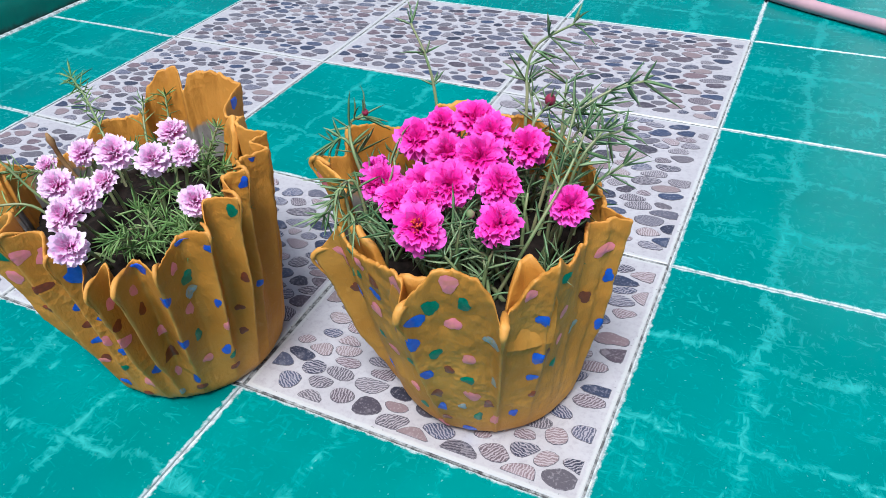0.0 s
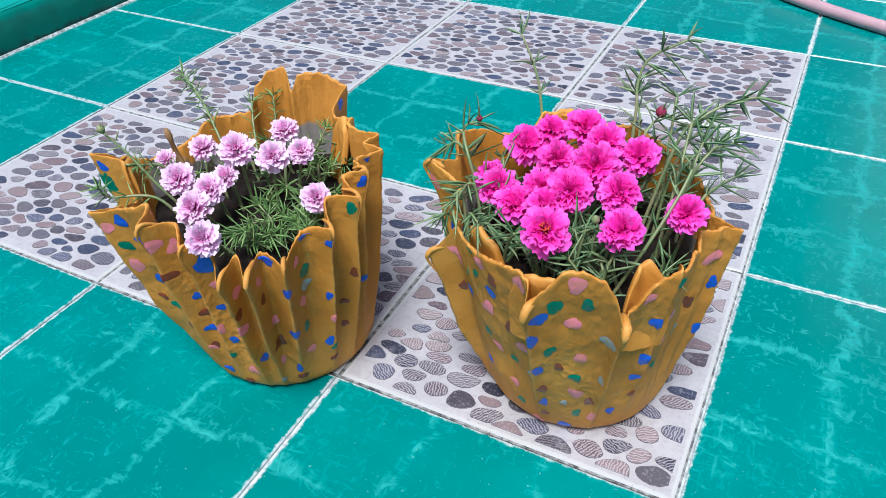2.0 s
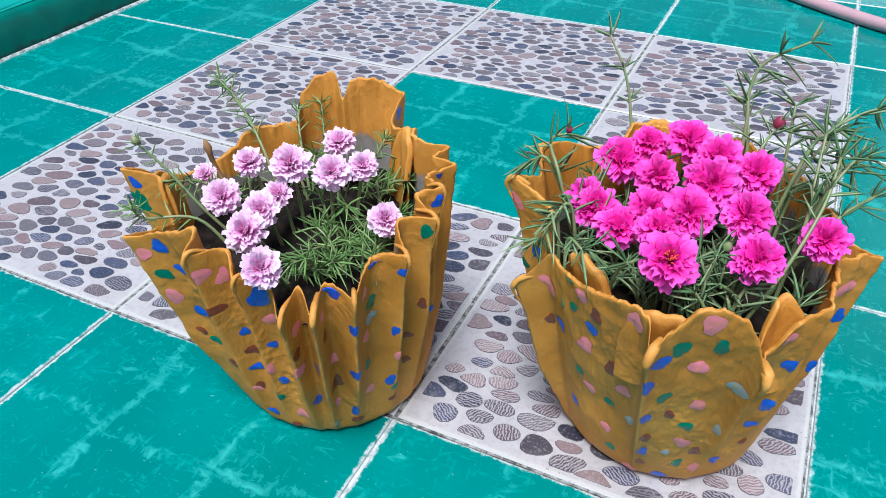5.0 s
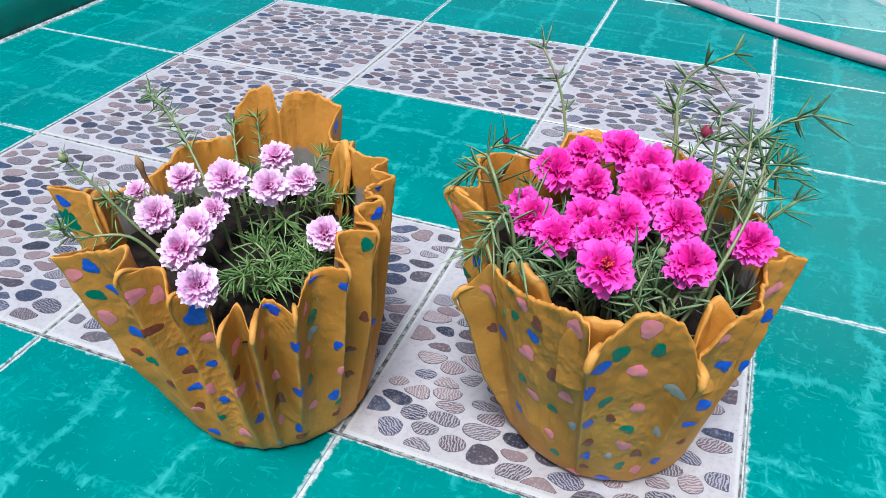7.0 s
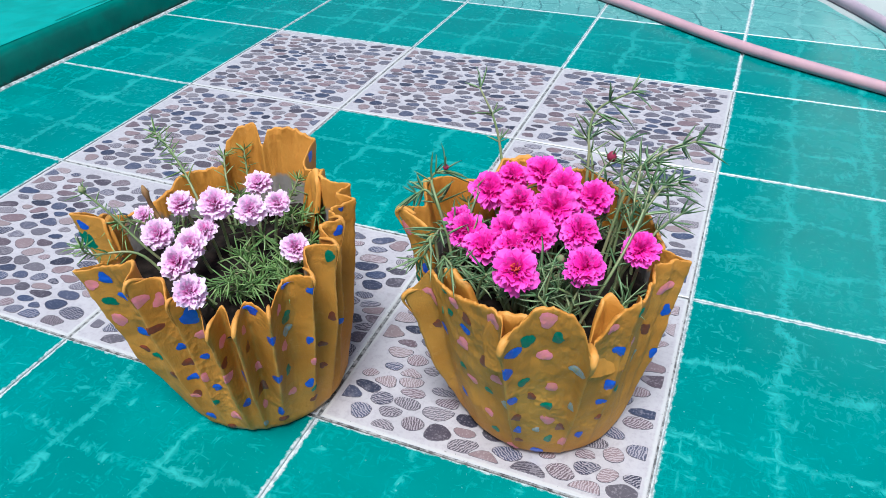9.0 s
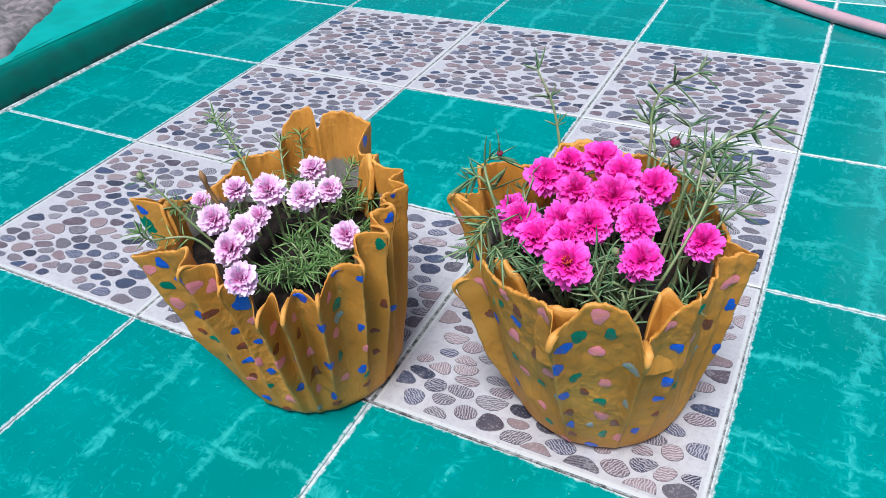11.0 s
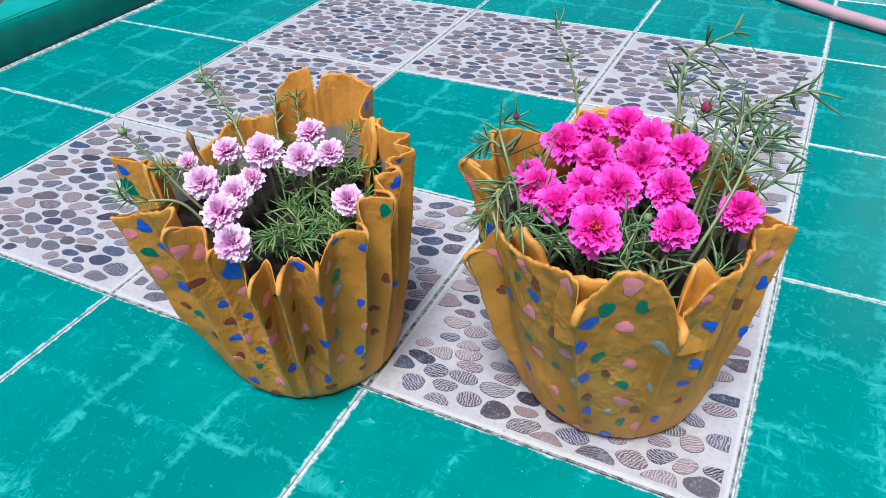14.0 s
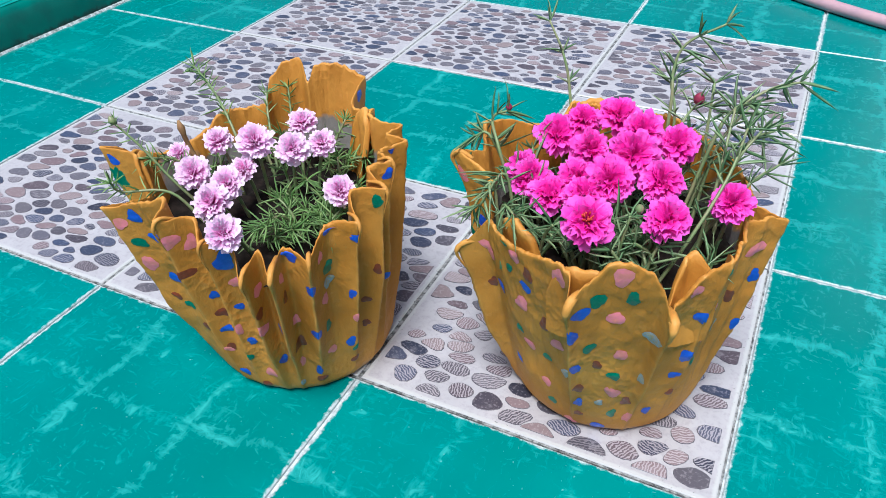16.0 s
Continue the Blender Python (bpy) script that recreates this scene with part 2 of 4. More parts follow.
M_CEMENT = make_plain("bare grey cement", (0.3, 0.29, 0.27), (0.2, 0.19, 0.18), 0.9, 60.0, 0.6)
M_RISER = make_riser()
M_LEDGE = make_plain("teal painted cement", (0.0, 0.25, 0.21), (0.005, 0.31, 0.27), 0.4, 25.0, 0.6)
M_ROCK = make_plain("grey rubble", (0.09, 0.08, 0.08), (0.24, 0.20, 0.20), 0.85, 40.0, 0.8)
M_SOIL = make_plain("damp dark soil", (0.007, 0.005, 0.004), (0.022, 0.015, 0.012), 0.95, 140.0, 1.0, 0.2)
M_HOSE = make_plain("faded mauve rubber", (0.50, 0.30, 0.33), (0.42, 0.26, 0.30), 0.45, 20.0, 0.05)
M_HOSE_GREY = make_plain("faded greyish mauve rubber", (0.40, 0.31, 0.36), (0.33, 0.27, 0.32), 0.45, 20.0, 0.05)
M_WHITE = make_plain("chalky white paint", (0.78, 0.78, 0.76), (0.7, 0.7, 0.68), 0.7, 12.0, 0.2)
M_LEAF_A = make_leaf("moss rose leaf", (0.065, 0.15, 0.035), (0.14, 0.255, 0.075), (0.26, 0.37, 0.14))
M_LEAF_B = make_leaf("moss rose leaf greyish", (0.05, 0.12, 0.045), (0.11, 0.20, 0.085), (0.24, 0.32, 0.16))
M_STEM = make_plain("pale green stem", (0.17, 0.25, 0.10), (0.24, 0.24, 0.12), 0.45, 60.0, 0.1)
M_DRY = make_plain("dry brown stalk", (0.30, 0.17, 0.07), (0.2, 0.1, 0.04), 0.8, 90.0, 0.3)
M_PINK = make_petal("pale pink petal", (0.80, 0.09, 0.44), (0.91, 0.46, 0.77), (0.95, 0.76, 0.93), 0.0138)
M_MAGENTA = make_petal("magenta petal", (0.70, 0.008, 0.28), (0.90, 0.03, 0.47), (0.96, 0.13, 0.66), 0.017)
M_STAMEN = make_plain("crimson stamens", (0.5, 0.01, 0.03), (0.65, 0.12, 0.03), 0.5, 900.0, 0.1)
M_BUD = make_plain("dark red bud", (0.30, 0.02, 0.07), (0.2, 0.03, 0.05), 0.45, 200.0, 0.1)
DOTS = {
    "blue": make_plain("blue paint", (0.012, 0.07, 0.50), (0.02, 0.10, 0.58), 0.4, 300.0, 0.15),
    "green": make_plain("green paint", (0.0, 0.13, 0.075), (0.005, 0.17, 0.10), 0.4, 300.0, 0.15),
    "brown": make_plain("brown paint", (0.16, 0.028, 0.008), (0.22, 0.04, 0.012), 0.4, 300.0, 0.15),
    "pink": make_plain("pink paint", (0.78, 0.21, 0.27), (0.70, 0.22, 0.19), 0.45, 220.0, 0.15),
    "light_blue": make_plain("thin light blue paint", (0.24, 0.31, 0.40), (0.36, 0.27, 0.14), 0.45, 500.0, 0.15),
}


# ---------------------------------------------------------------- mesh helpers
def mesh_of(name, verts, faces, material, smooth=True):
    me = bpy.data.meshes.new(name)
    me.from_pydata([tuple(v) for v in verts], [], faces)
    me.materials.append(material)
    if smooth:
        me.polygons.foreach_set("use_smooth", [True] * len(me.polygons))
    me.update()
    return me


def part(name, verts, faces, material, parent=None, label="", smooth=True, at=None):
    ob = new(name, mesh_of(name, verts, faces, material, smooth))
    if parent is not None:
        ob.parent = parent
    if at is not None:
        ob.matrix_basis = at
    return tagged(ob, label)


def thing(name, at, label, category, group="", kind=""):
    ob = new(name)
    ob.empty_display_size = 0.02
    ob.matrix_basis = at
    return tagged(ob, label, category, group, kind)


class Soup:
    """Gathers vertices and faces for one mesh."""

    def __init__(self):
        self.v, self.f = [], []

    def grid(self, rows, closed=False):
        o, n = len(self.v), len(rows[0])
        for row in rows:
            self.v.extend(row)
        for i in range(len(rows) - 1):
            for j in range(n if closed else n - 1):
                a, b = o + i * n + j, o + i * n + (j + 1) % n
                self.f.append((a, b, b + n, a + n))
        return o

    def tube(self, pts, radii, sides=6, cap=True):
        rows = []
        pts = [Vector(p) for p in pts]
        for i, p in enumerate(pts):
            d = (pts[min(i + 1, len(pts) - 1)] - pts[max(i - 1, 0)]).normalized()
            u = d.orthogonal().normalized() if i == 0 else (u - d * u.dot(d)).normalized()
            w = d.cross(u)
            rows.append([p + (u * math.cos(2 * math.pi * k / sides) + w * math.sin(2 * math.pi * k / sides)) * radii[i] for k in range(sides)])
        o = self.grid(rows, True)
        if cap:
            self.f.append(tuple(o + k for k in reversed(range(sides))))
            e = o + (len(rows) - 1) * sides
            self.f.append(tuple(e + k for k in range(sides)))


def slab(x0, y0, z0, x1, y1, z1, bevel=0.0):
    """A box with a bevelled top edge."""
    b = bevel
    rows = [[(x0, y0, z0), (x1, y0, z0), (x1, y1, z0), (x0, y1, z0)], [(x0, y0, z1 - b), (x1, y0, z1 - b), (x1, y1, z1 - b), (x0, y1, z1 - b)]]
    if b:
        rows.append([(x0 + b, y0 + b, z1), (x1 - b, y0 + b, z1), (x1 - b, y1 - b, z1), (x0 + b, y1 - b, z1)])
    s = Soup()
    s.grid(rows, True)
    k = len(s.v)
    s.f += [(3, 2, 1, 0), (k - 4, k - 3, k - 2, k - 1)]
    return s.v, s.f


def smoothed(pts, n):
    """n + 1 places along a Catmull-Rom curve through pts."""
    p = [Vector(q) for q in pts]
    p = [p[0] * 2 - p[1]] + p + [p[-1] * 2 - p[-2]]
    out, m = [], len(p) - 3
    for i in range(n + 1):
        s = min(i / n * m, m - 1e-6)
        k, t = int(s), s - int(s)
        a, b, c, d = p[k:k + 4]
        out.append(0.5 * ((2 * b) + (c - a) * t + (2 * a - 5 * b + 4 * c - d) * t * t + (3 * b - a - 3 * c + d) * t ** 3))
    return out


# ---------------------------------------------------------------- floor
T = 0.30
ground = part("ground", *slab(-40.0, -40.0, -0.06, 40.0, 40.0, -0.006), M_CEMENT, None, smooth=False)
tagged(ground, "patio floor of teal-painted and pebble-printed tiles with whitened joints", "floor", kind="structure")


def ring_at(i, j):
    """Whether the tile at column i, row j is a pebble tile: rings of eight round a teal one."""
    for a, b in ((0, 0), (4, 0), (0, 5)):
        if a <= i < a + 3 and b <= j < b + 3 and (i, j) != (a + 1, b + 1):
            return True
    return False


part("joint_bed", *slab(-0.31, -4 * T, -0.02, 9 * T, 9 * T, -0.003), M_GROUT, ground, smooth=False)
for a, b in ((0, 0), (4, 0), (0, 5)):
    part("joint_bed", *slab(a * T, b * T, -0.004, (a + 3) * T, (b + 3) * T, -0.0012), M_JOINT, ground, smooth=False)

half = T / 2 - 0.0018
TILE_GREEN = mesh_of("tile", *slab(-half, -half, -0.008, half, half, 0.0, 0.0008), M_TEAL, False)
TILE_FAN = mesh_of("tile", *slab(-half, -half, -0.008, half, half, 0.0, 0.0008), M_FAN, False)
TILE_PALE = mesh_of("tile", *slab(-half, -half, -0.008, half, half, 0.0, 0.0008), M_PALE, False)
TILE_PEBBLE = mesh_of("tile", *slab(-half, -half, -0.008, half, half, 0.0, 0.0008), M_PTILE, False)


def pebble_layout(seed):
    """Pebbles that fill a tile closely: the cells between scattered seeds, drawn out, shrunk and rounded. Gives (x, y, outline)."""
    rng = np.random.default_rng(seed)
    lim, flat, turn = 0.1415, 0.62, 0.14
    cos, sin = math.cos(turn), math.sin(turn)
    seeds = []
    for apart, tries in ((0.0430, 40), (0.0330, 160), (0.0245, 500), (0.0175, 420)):
        for _ in range(tries):
            x, y = rng.uniform(-lim, lim, 2)
            p = np.array((x * cos + y * sin, (y * cos - x * sin) / flat))
            need = apart * rng.uniform(0.85, 1.15)
            if all((p[0] - q[0]) ** 2 + (p[1] - q[1]) ** 2 > need * need for q in seeds):
                seeds.append(p)
    seeds = np.array(seeds)
    n, found = 16, []
    for p in seeds:
        x, y = p[0] * cos - p[1] * flat * sin, p[0] * sin + p[1] * flat * cos
        if max(abs(x), abs(y)) > lim - 0.003:
            continue
        d = seeds - p
        d = d[(d ** 2).sum(1) > 1e-12]
        size = rng.uniform(0.82, 0.95) if rng.random() < 0.75 else rng.uniform(0.58, 0.80)
        reach = []
        for k in range(n):
            u = np.array((math.cos(2 * math.pi * k / n), math.sin(2 * math.pi * k / n)))
            along = d @ u
            far = (d ** 2).sum(1)[along > 1e-6] / (2 * along[along > 1e-6])
            reach.append(min(far.min(initial=1.0), 0.0235))
        for _ in range(2):
            reach = [0.25 * reach[k - 1] + 0.5 * reach[k] + 0.25 * reach[(k + 1) % n] for k in range(n)]
        out, p1, p2 = [], *rng.uniform(0, 6.28, 2)
        for k in range(n):
            t = 2 * math.pi * k / n
            r = max(reach[k] * size - 0.0010, 0.002) * (0.97 + 0.07 * math.sin(2 * t + p1) + 0.06 * math.sin(3 * t + p2) + rng.uniform(-0.03, 0.03))
            a, b = r * math.cos(2 * math.pi * k / n), r * math.sin(2 * math.pi * k / n) * flat
            px, py = a * cos - b * sin, a * sin + b * cos
            out.append((min(max(px, -lim - x), lim - x), min(max(py, -lim - y), lim - y)))
        found.append((x, y, out))
    return found


def pebble_solid(outline, x=0.0, y=0.0):
    """A low pebble in three rings: its foot, the dark outline and the lighter middle."""
    n = len(outline)
    v = [(x + p * f, y + q * f, z) for f, z in ((1.0, 0.0), (0.985, 0.0004), (0.94, 0.0005)) for p, q in outline]
    f = [(o + k, o + (k + 1) % n, o + n + (k + 1) % n, o + n + k) for o in (0, n) for k in range(n)] + [tuple(2 * n + k for k in range(n))]
    return v, f


def with_outline(me):
    """Gives the sides of pebbles the dark outline and leaves their flat tops."""
    me.materials.append(M_OUTLINE)
    me.polygons.foreach_set("material_index", [1 if len(p.vertices) == 4 else 0 for p in me.polygons])
    return me


LAYOUTS = [pebble_layout(s) for s in (3, 8)]
PEBBLES = [[(x, y, with_outline(mesh_of("pebble", *pebble_solid(o), M_PEBBLE, False))) for x, y, o in lay] for lay in LAYOUTS]
NEAR = {(1, 0): (0, 0), (2, 0): (1, 2), (2, 1): (0, 2)}


def lay_floor():
    for i in range(-1, 9):
        for j in range(-4, 9):
            ring = ring_at(i, j)
            me = TILE_PEBBLE if ring else TILE_FAN if j == 4 and i >= 0 else TILE_PALE if j > 4 else TILE_GREEN
            tile = new("tile", me)
            tile.parent = ground
            turn = random.choice((0, 2)) * 90
            if (i, j) in NEAR:
                turn = NEAR[i, j][1] * 90
            tile.matrix_basis = pose((i + 0.5) * T, (j + 0.5) * T, random.uniform(-0.0002, 0.0002), rz=0 if not ring else turn)
            if not ring:
                continue
            if (i, j) in NEAR:
                for x, y, pm in PEBBLES[NEAR[i, j][0]]:
                    p = new("pebble", pm)
                    p.parent = tile
                    p.location = (x, y, 0.0001)
            else:
                s = Soup()
                for x, y, o in LAYOUTS[(i + j) % 2]:
                    v, f = pebble_solid(o, x, y)
                    k = len(s.v)
                    s.v += v
                    s.f += [tuple(q + k for q in g) for g in f]
                pebbles = tagged(part("pebbles", s.v, s.f, M_PEBBLE_FAR, tile, smooth=False), kind="stuff")
                with_outline(pebbles.data)


# ---------------------------------------------------------------- painted ledge beside the floor
def ledge():
    k, h = 60, LEDGE_H
    rows = []
    for i in range(k + 1):
        y = -3.0 + 8.0 * i / k
        w = 0.004 * noise.noise((y * 6, 1.3, 0))
        prof = [(-0.301 + w, -0.02), (-0.303 + w, h * 0.5), (-0.306 + w, h - 0.014), (-0.309 + w, h - 0.005), (-0.316 + w, h), (-0.33, h + 0.001)]
        rows.append([(x, y, z + 0.002 * noise.noise((y * 9, x * 40, z * 30))) for x, z in prof])
    base = thing("ledge", pose(0, 0, 0), "low green-painted cement ledge edging the tiled floor", "ledge", kind="structure")
    s = Soup()
    s.grid(rows)
    part("riser", s.v, s.f, M_RISER, base)
    rows = []
    for i in range(k * 8 + 1):
        y = -1.2 + 3.9 * i / (k * 8)
        w = 0.0055 + 0.004 * noise.noise((y * 14, 3, 0)) + 0.004 * noise.noise((y * 60, 8, 0))
        rows.append([(-0.300, y, 0.0035), (-0.300 + w * 0.6, y, 0.0028), (-0.300 + w, y, -0.0004)])
    s = Soup()
    s.grid(rows)
    part("cement_fillet", s.v, s.f, M_FILLET, base, "whitened cement smeared along the foot")
    s = Soup()
    rows = []
    for i in range(k * 2 + 1):
        y = -3.0 + 4.0 * i / k
        rows.append([(x, y, h + 0.0012 + 0.004 * noise.noise((x * 14, y * 14, 2.0)) * min(1, (-x - 0.316) * 30)) for x in (-0.316, -0.33, -0.36, -0.40, -0.46, -0.54, -0.66, -0.85, -1.2, -2.5)])
    s.grid(rows)
    part("top", s.v, s.f, M_LEDGE, base, "teal paint brushed over rough cement")


LEDGE_H = 0.062
ledge()


def rubble_bank():
    rows = []
    for i in range(70):
        q = i / 69
        y = -0.4 + 1.6 * q
        edge = -0.335 - 0.60 * max(0.0, y - 0.36) + 0.012 * noise.noise((y * 30, 5, 0))
        row = []
        for k in range(36):
            x = edge - (k / 35) ** 1.4 * 0.8
            lump = abs(noise.noise((x * 38, y * 38, 0))) * 0.016 + 0.01 * noise.noise((x * 110, y * 110, 4))
            row.append((x, y, LEDGE_H - 0.006 + min(1, k / 2) * (0.016 + lump)))
        rows.append(row)
    s = Soup()
    s.grid(rows)
    part("rubble_bank", s.v, s.f, M_ROCK)
    tagged(scene.objects["rubble_bank"], "rough grey broken cement and rubble on the painted ledge", "rubble", kind="stuff")


rubble_bank()

# white wall beyond the floor's far side
part("wall_far", *slab(1.07, 1.62, -0.02, 6.0, 1.90, 1.2, 0.01), M_WHITE, None, smooth=False)
tagged(scene.objects["wall_far"], "chalky white painted low wall beyond the tiles", "wall", kind="structure")


def make_pale_floor():
    """Teal that turns patchily to pale grey towards the wall."""
    k = Mat("pale grey over teal", 0.35, 0.5)
    v = k.coord.outputs["Object"]
    y = k.node("ShaderNodeSeparateXYZ", {0: v}).outputs[1]
    f = k.math("ADD", y, k.math("MULTIPLY", k.math("SUBTRACT", k.noise(v, 9.0, 5.0, 0.6), 0.5), 0.35))
    col = k.mix(k.step(f, 1.15, 1.42), rgb(0.03, 0.29, 0.27), rgb(0.36, 0.40, 0.385))
    k.colour(col).bump(k.noise(v, 50.0, 4.0), 0.15, 0.001)
    return k.m


def pale_strip():
    c = smoothed([(0.93, 1.62, 0), (1.02, 1.505, 0), (1.075, 1.408, 0), (1.176, 1.24, 0), (1.236, 1.15, 0), (1.42, 0.93, 0)], 24)
    s = Soup()
    s.grid([[(p.x + 0.004 * noise.noise((p.y * 30, 2, 0)), p.y, -0.001) for p in c], [(p.x + 0.003 + 0.004 * noise.noise((p.y * 30, 2, 0)), p.y, 0.0024) for p in c], [(2.69, p.y + 0.05, 0.0030) for p in c]])
    part("pale_strip", s.v, s.f, make_pale_floor(), ground, "pale grey strip of floor turning to teal away from the wall")


pale_strip()


def lay_hose(pts, radius, material, label):
    s = Soup()
    c = smoothed(pts, 60)
    s.tube([(p.x, p.y, radius + 0.0003) for p in c], [radius] * 61, 14)
    tagged(part("garden_hose", s.v, s.f, material), label, "hose", "garden hoses")


lay_hose([(-0.6, 2.1, 0), (0.1, 1.63, 0), (0.46, 1.40, 0), (0.70, 1.235, 0), (0.905, 1.09, 0), (1.13, 0.975, 0), (1.5, 0.80, 0), (2.4, 0.5, 0)], 0.0105, M_HOSE, "faded mauve rubber garden hose lying across the tiles")
lay_hose([(0.80, 2.2, 0), (0.99, 1.63, 0), (1.115, 1.395, 0), (1.245, 1.17, 0), (1.5, 0.86, 0), (2.3, 0.2, 0)], 0.012, M_HOSE_GREY, "greyish mauve rubber garden hose near the wall")


# ---------------------------------------------------------------- the two draped pots
class PotShape:
    """A pot of draped, stiffened cloth. The rim is given as folds and hollows (angle, radius, height); folds are sharp, hollows
    round, and both run down the wall and fade towards the round foot."""

    STEPS = 1440

    def __init__(self, foot, rim, seed):
        self.foot, self.seed = foot, seed
        rim = sorted(rim)
        n, k = self.STEPS, len(rim)
        self.r, self.h = np.zeros(n), np.zeros(n)
        for i, (a, r, h) in enumerate(rim):
            before, (b, r2, h2), after = rim[i - 1], rim[(i + 1) % k], rim[(i + 2) % k]
            fold, next_fold = r > before[1] and r > r2, r2 > r and r2 > after[1]
            span = (b - a) % 360
            for s in range(math.ceil(a * n / 360), math.ceil((a + span) * n / 360)):
                f = (s * 360 / n - a) / span
                if fold and not next_fold:
                    g = 1 - (1 - f) ** 1.9
                elif next_fold and not fold:
                    g = f ** 1.9
                else:
                    g = f * f * (3 - 2 * f)
                self.r[s % n] = r + (r2 - r) * g
                self.h[s % n] = h + (h2 - h) * (0.5 * f + 0.5 * f * f * (3 - 2 * f))
        self.r, self.h = self.blurred(self.r, 2), self.blurred(self.h, 2)
        self.env = self.blurred(self.r, 70)

    @staticmethod
    def blurred(v, sigma):
        m = 3 * sigma
        w = np.exp(-0.5 * (np.arange(-m, m + 1) / sigma) ** 2)
        return np.convolve(np.concatenate((v[-m:], v, v[:m])), w / w.sum(), "valid")

    def table(self, v, deg):
        s = (deg % 360) * self.STEPS / 360
        i = int(s)
        return float(v[i % self.STEPS] * (1 - s + i) + v[(i + 1) % self.STEPS] * (s - i))

    def rim(self, deg):
        t = radians(deg)
        c, s = math.cos(t) * 9, math.sin(t) * 9
        ragged = 0.0020 * noise.noise((c, s, self.seed)) + 0.0014 * noise.noise((c * 3.4, s * 3.4, self.seed + 4)) + 0.0008 * noise.noise((c * 9, s * 9, self.seed + 2))
        return self.table(self.r, deg), self.table(self.h, deg) + ragged

    def at(self, deg, u, out=0.0):
        """A place on the outer face: the angle, u from 0 at the foot to 1 at the rim."""
        R, H = self.rim(deg)
        E = self.table(self.env, deg)
        r = self.foot + (E - self.foot) * u ** 0.9 + (R - E) * 1.12 * u ** 0.42 * min(1.0, 0.15 + 2.0 * u)
        z = H * u
        t = radians(deg)
        c, s = math.cos(t), math.sin(t)
        n = noise.noise((c * 3.2 + self.seed, s * 3.2, z * 22)) * 0.0024 + noise.noise((c * 11 + self.seed, s * 11, z * 80)) * 0.0009
        n += 0.0011 * max(0.0, noise.noise((c * 26 + self.seed, s * 26, z * 260))) * (0.4 + u)
        r += n * min(1, u * 4) + out
        if u < 0.06:
            r -= 0.004 * (1 - u / 0.06) ** 2
        return Vector((r * c, r * s, z))

    def at_height(self, deg, z, out=0.0):
        return self.at(deg, min(max(z / self.rim(deg)[1], 0.0), 1.0), out)


def build_pot(shape, name, at, label, wall=0.0031, n=720, m=56):
    pot = thing(name, at, label, "flower pot", "draped cloth pots")
    rows = []
    degs = [360 * k / n for k in range(n)]
    for i in range(m + 1):
        rows.append([shape.at(d, i / m) for d in degs])

    def lip(d, q):
        """Rounds the rim over from the outer to the inner face."""
        p = shape.at(d, 1.0)
        o = Vector((p.x, p.y, 0)).normalized()
        w = wall * (1 + 0.5 * noise.noise((d * 0.11, shape.seed, 3)))
        return p - o * w * (1 - math.cos(q)) * 0.5 + Vector((0, 0, 0.4 * w * math.sin(q) + 0.0008 * math.sin(q) * noise.noise((d * 0.9, 7, shape.seed))))

    for q in (0.6, 1.2, 1.9, 2.6, 3.1416):
        rows.append([lip(d, q) for d in degs])
    s = Soup()
    s.grid(rows, True)
    o = len(s.v)
    s.v.append(Vector((0, 0, 0.001)))
    s.f += [(k, o, (k + 1) % n) for k in range(n)]
    part("pot_wall", s.v, s.f, M_CLAY, pot)
    s = Soup()
    s.grid([[lip(d, 3.1416) for d in degs]] + [[shape.at(d, i / m, -wall) for d in degs] for i in range(m - 1, 16, -3)], True)
    part("pot_lining", s.v, s.f, M_LINING, pot, "ochre and bare grey cement inner face")
    return pot


def cloth_flap(pot, shape, d0, d1, radius, low, high, curl, label):
    """A tab of stiff cloth folded in behind the rim, thick and uneven at its edge."""
    rows, n = [], 26
    for q, off in [(k / 9, 0.0) for k in range(10)] + [(1.02, -0.0015), (1.02, -0.0035)] + [(k / 9, -0.0048) for k in range(9, -1, -1)]:
        row = []
        for k in range(n + 1):
            f = k / n
            d = d0 + (d1 - d0) * f
            top = high * (1 - 0.16 * abs(2 * f - 1) ** 3) + 0.003 * noise.noise((d * 0.25, shape.seed, 1)) + 0.0015 * noise.noise((d * 0.9, shape.seed, 2))
            z = low + (top - low) * q
            r = radius + off + curl * math.sin(math.pi * f) * q + 0.10 * (z - high) + 0.002 * noise.noise((d * 0.2, z * 60, shape.seed))
            row.append((r * math.cos(radians(d)), r * math.sin(radians(d)), z))
        rows.append(row)
    s = Soup()
    s.grid(rows)
    part("cloth_flap", s.v, s.f, M_CLAY, pot, label)


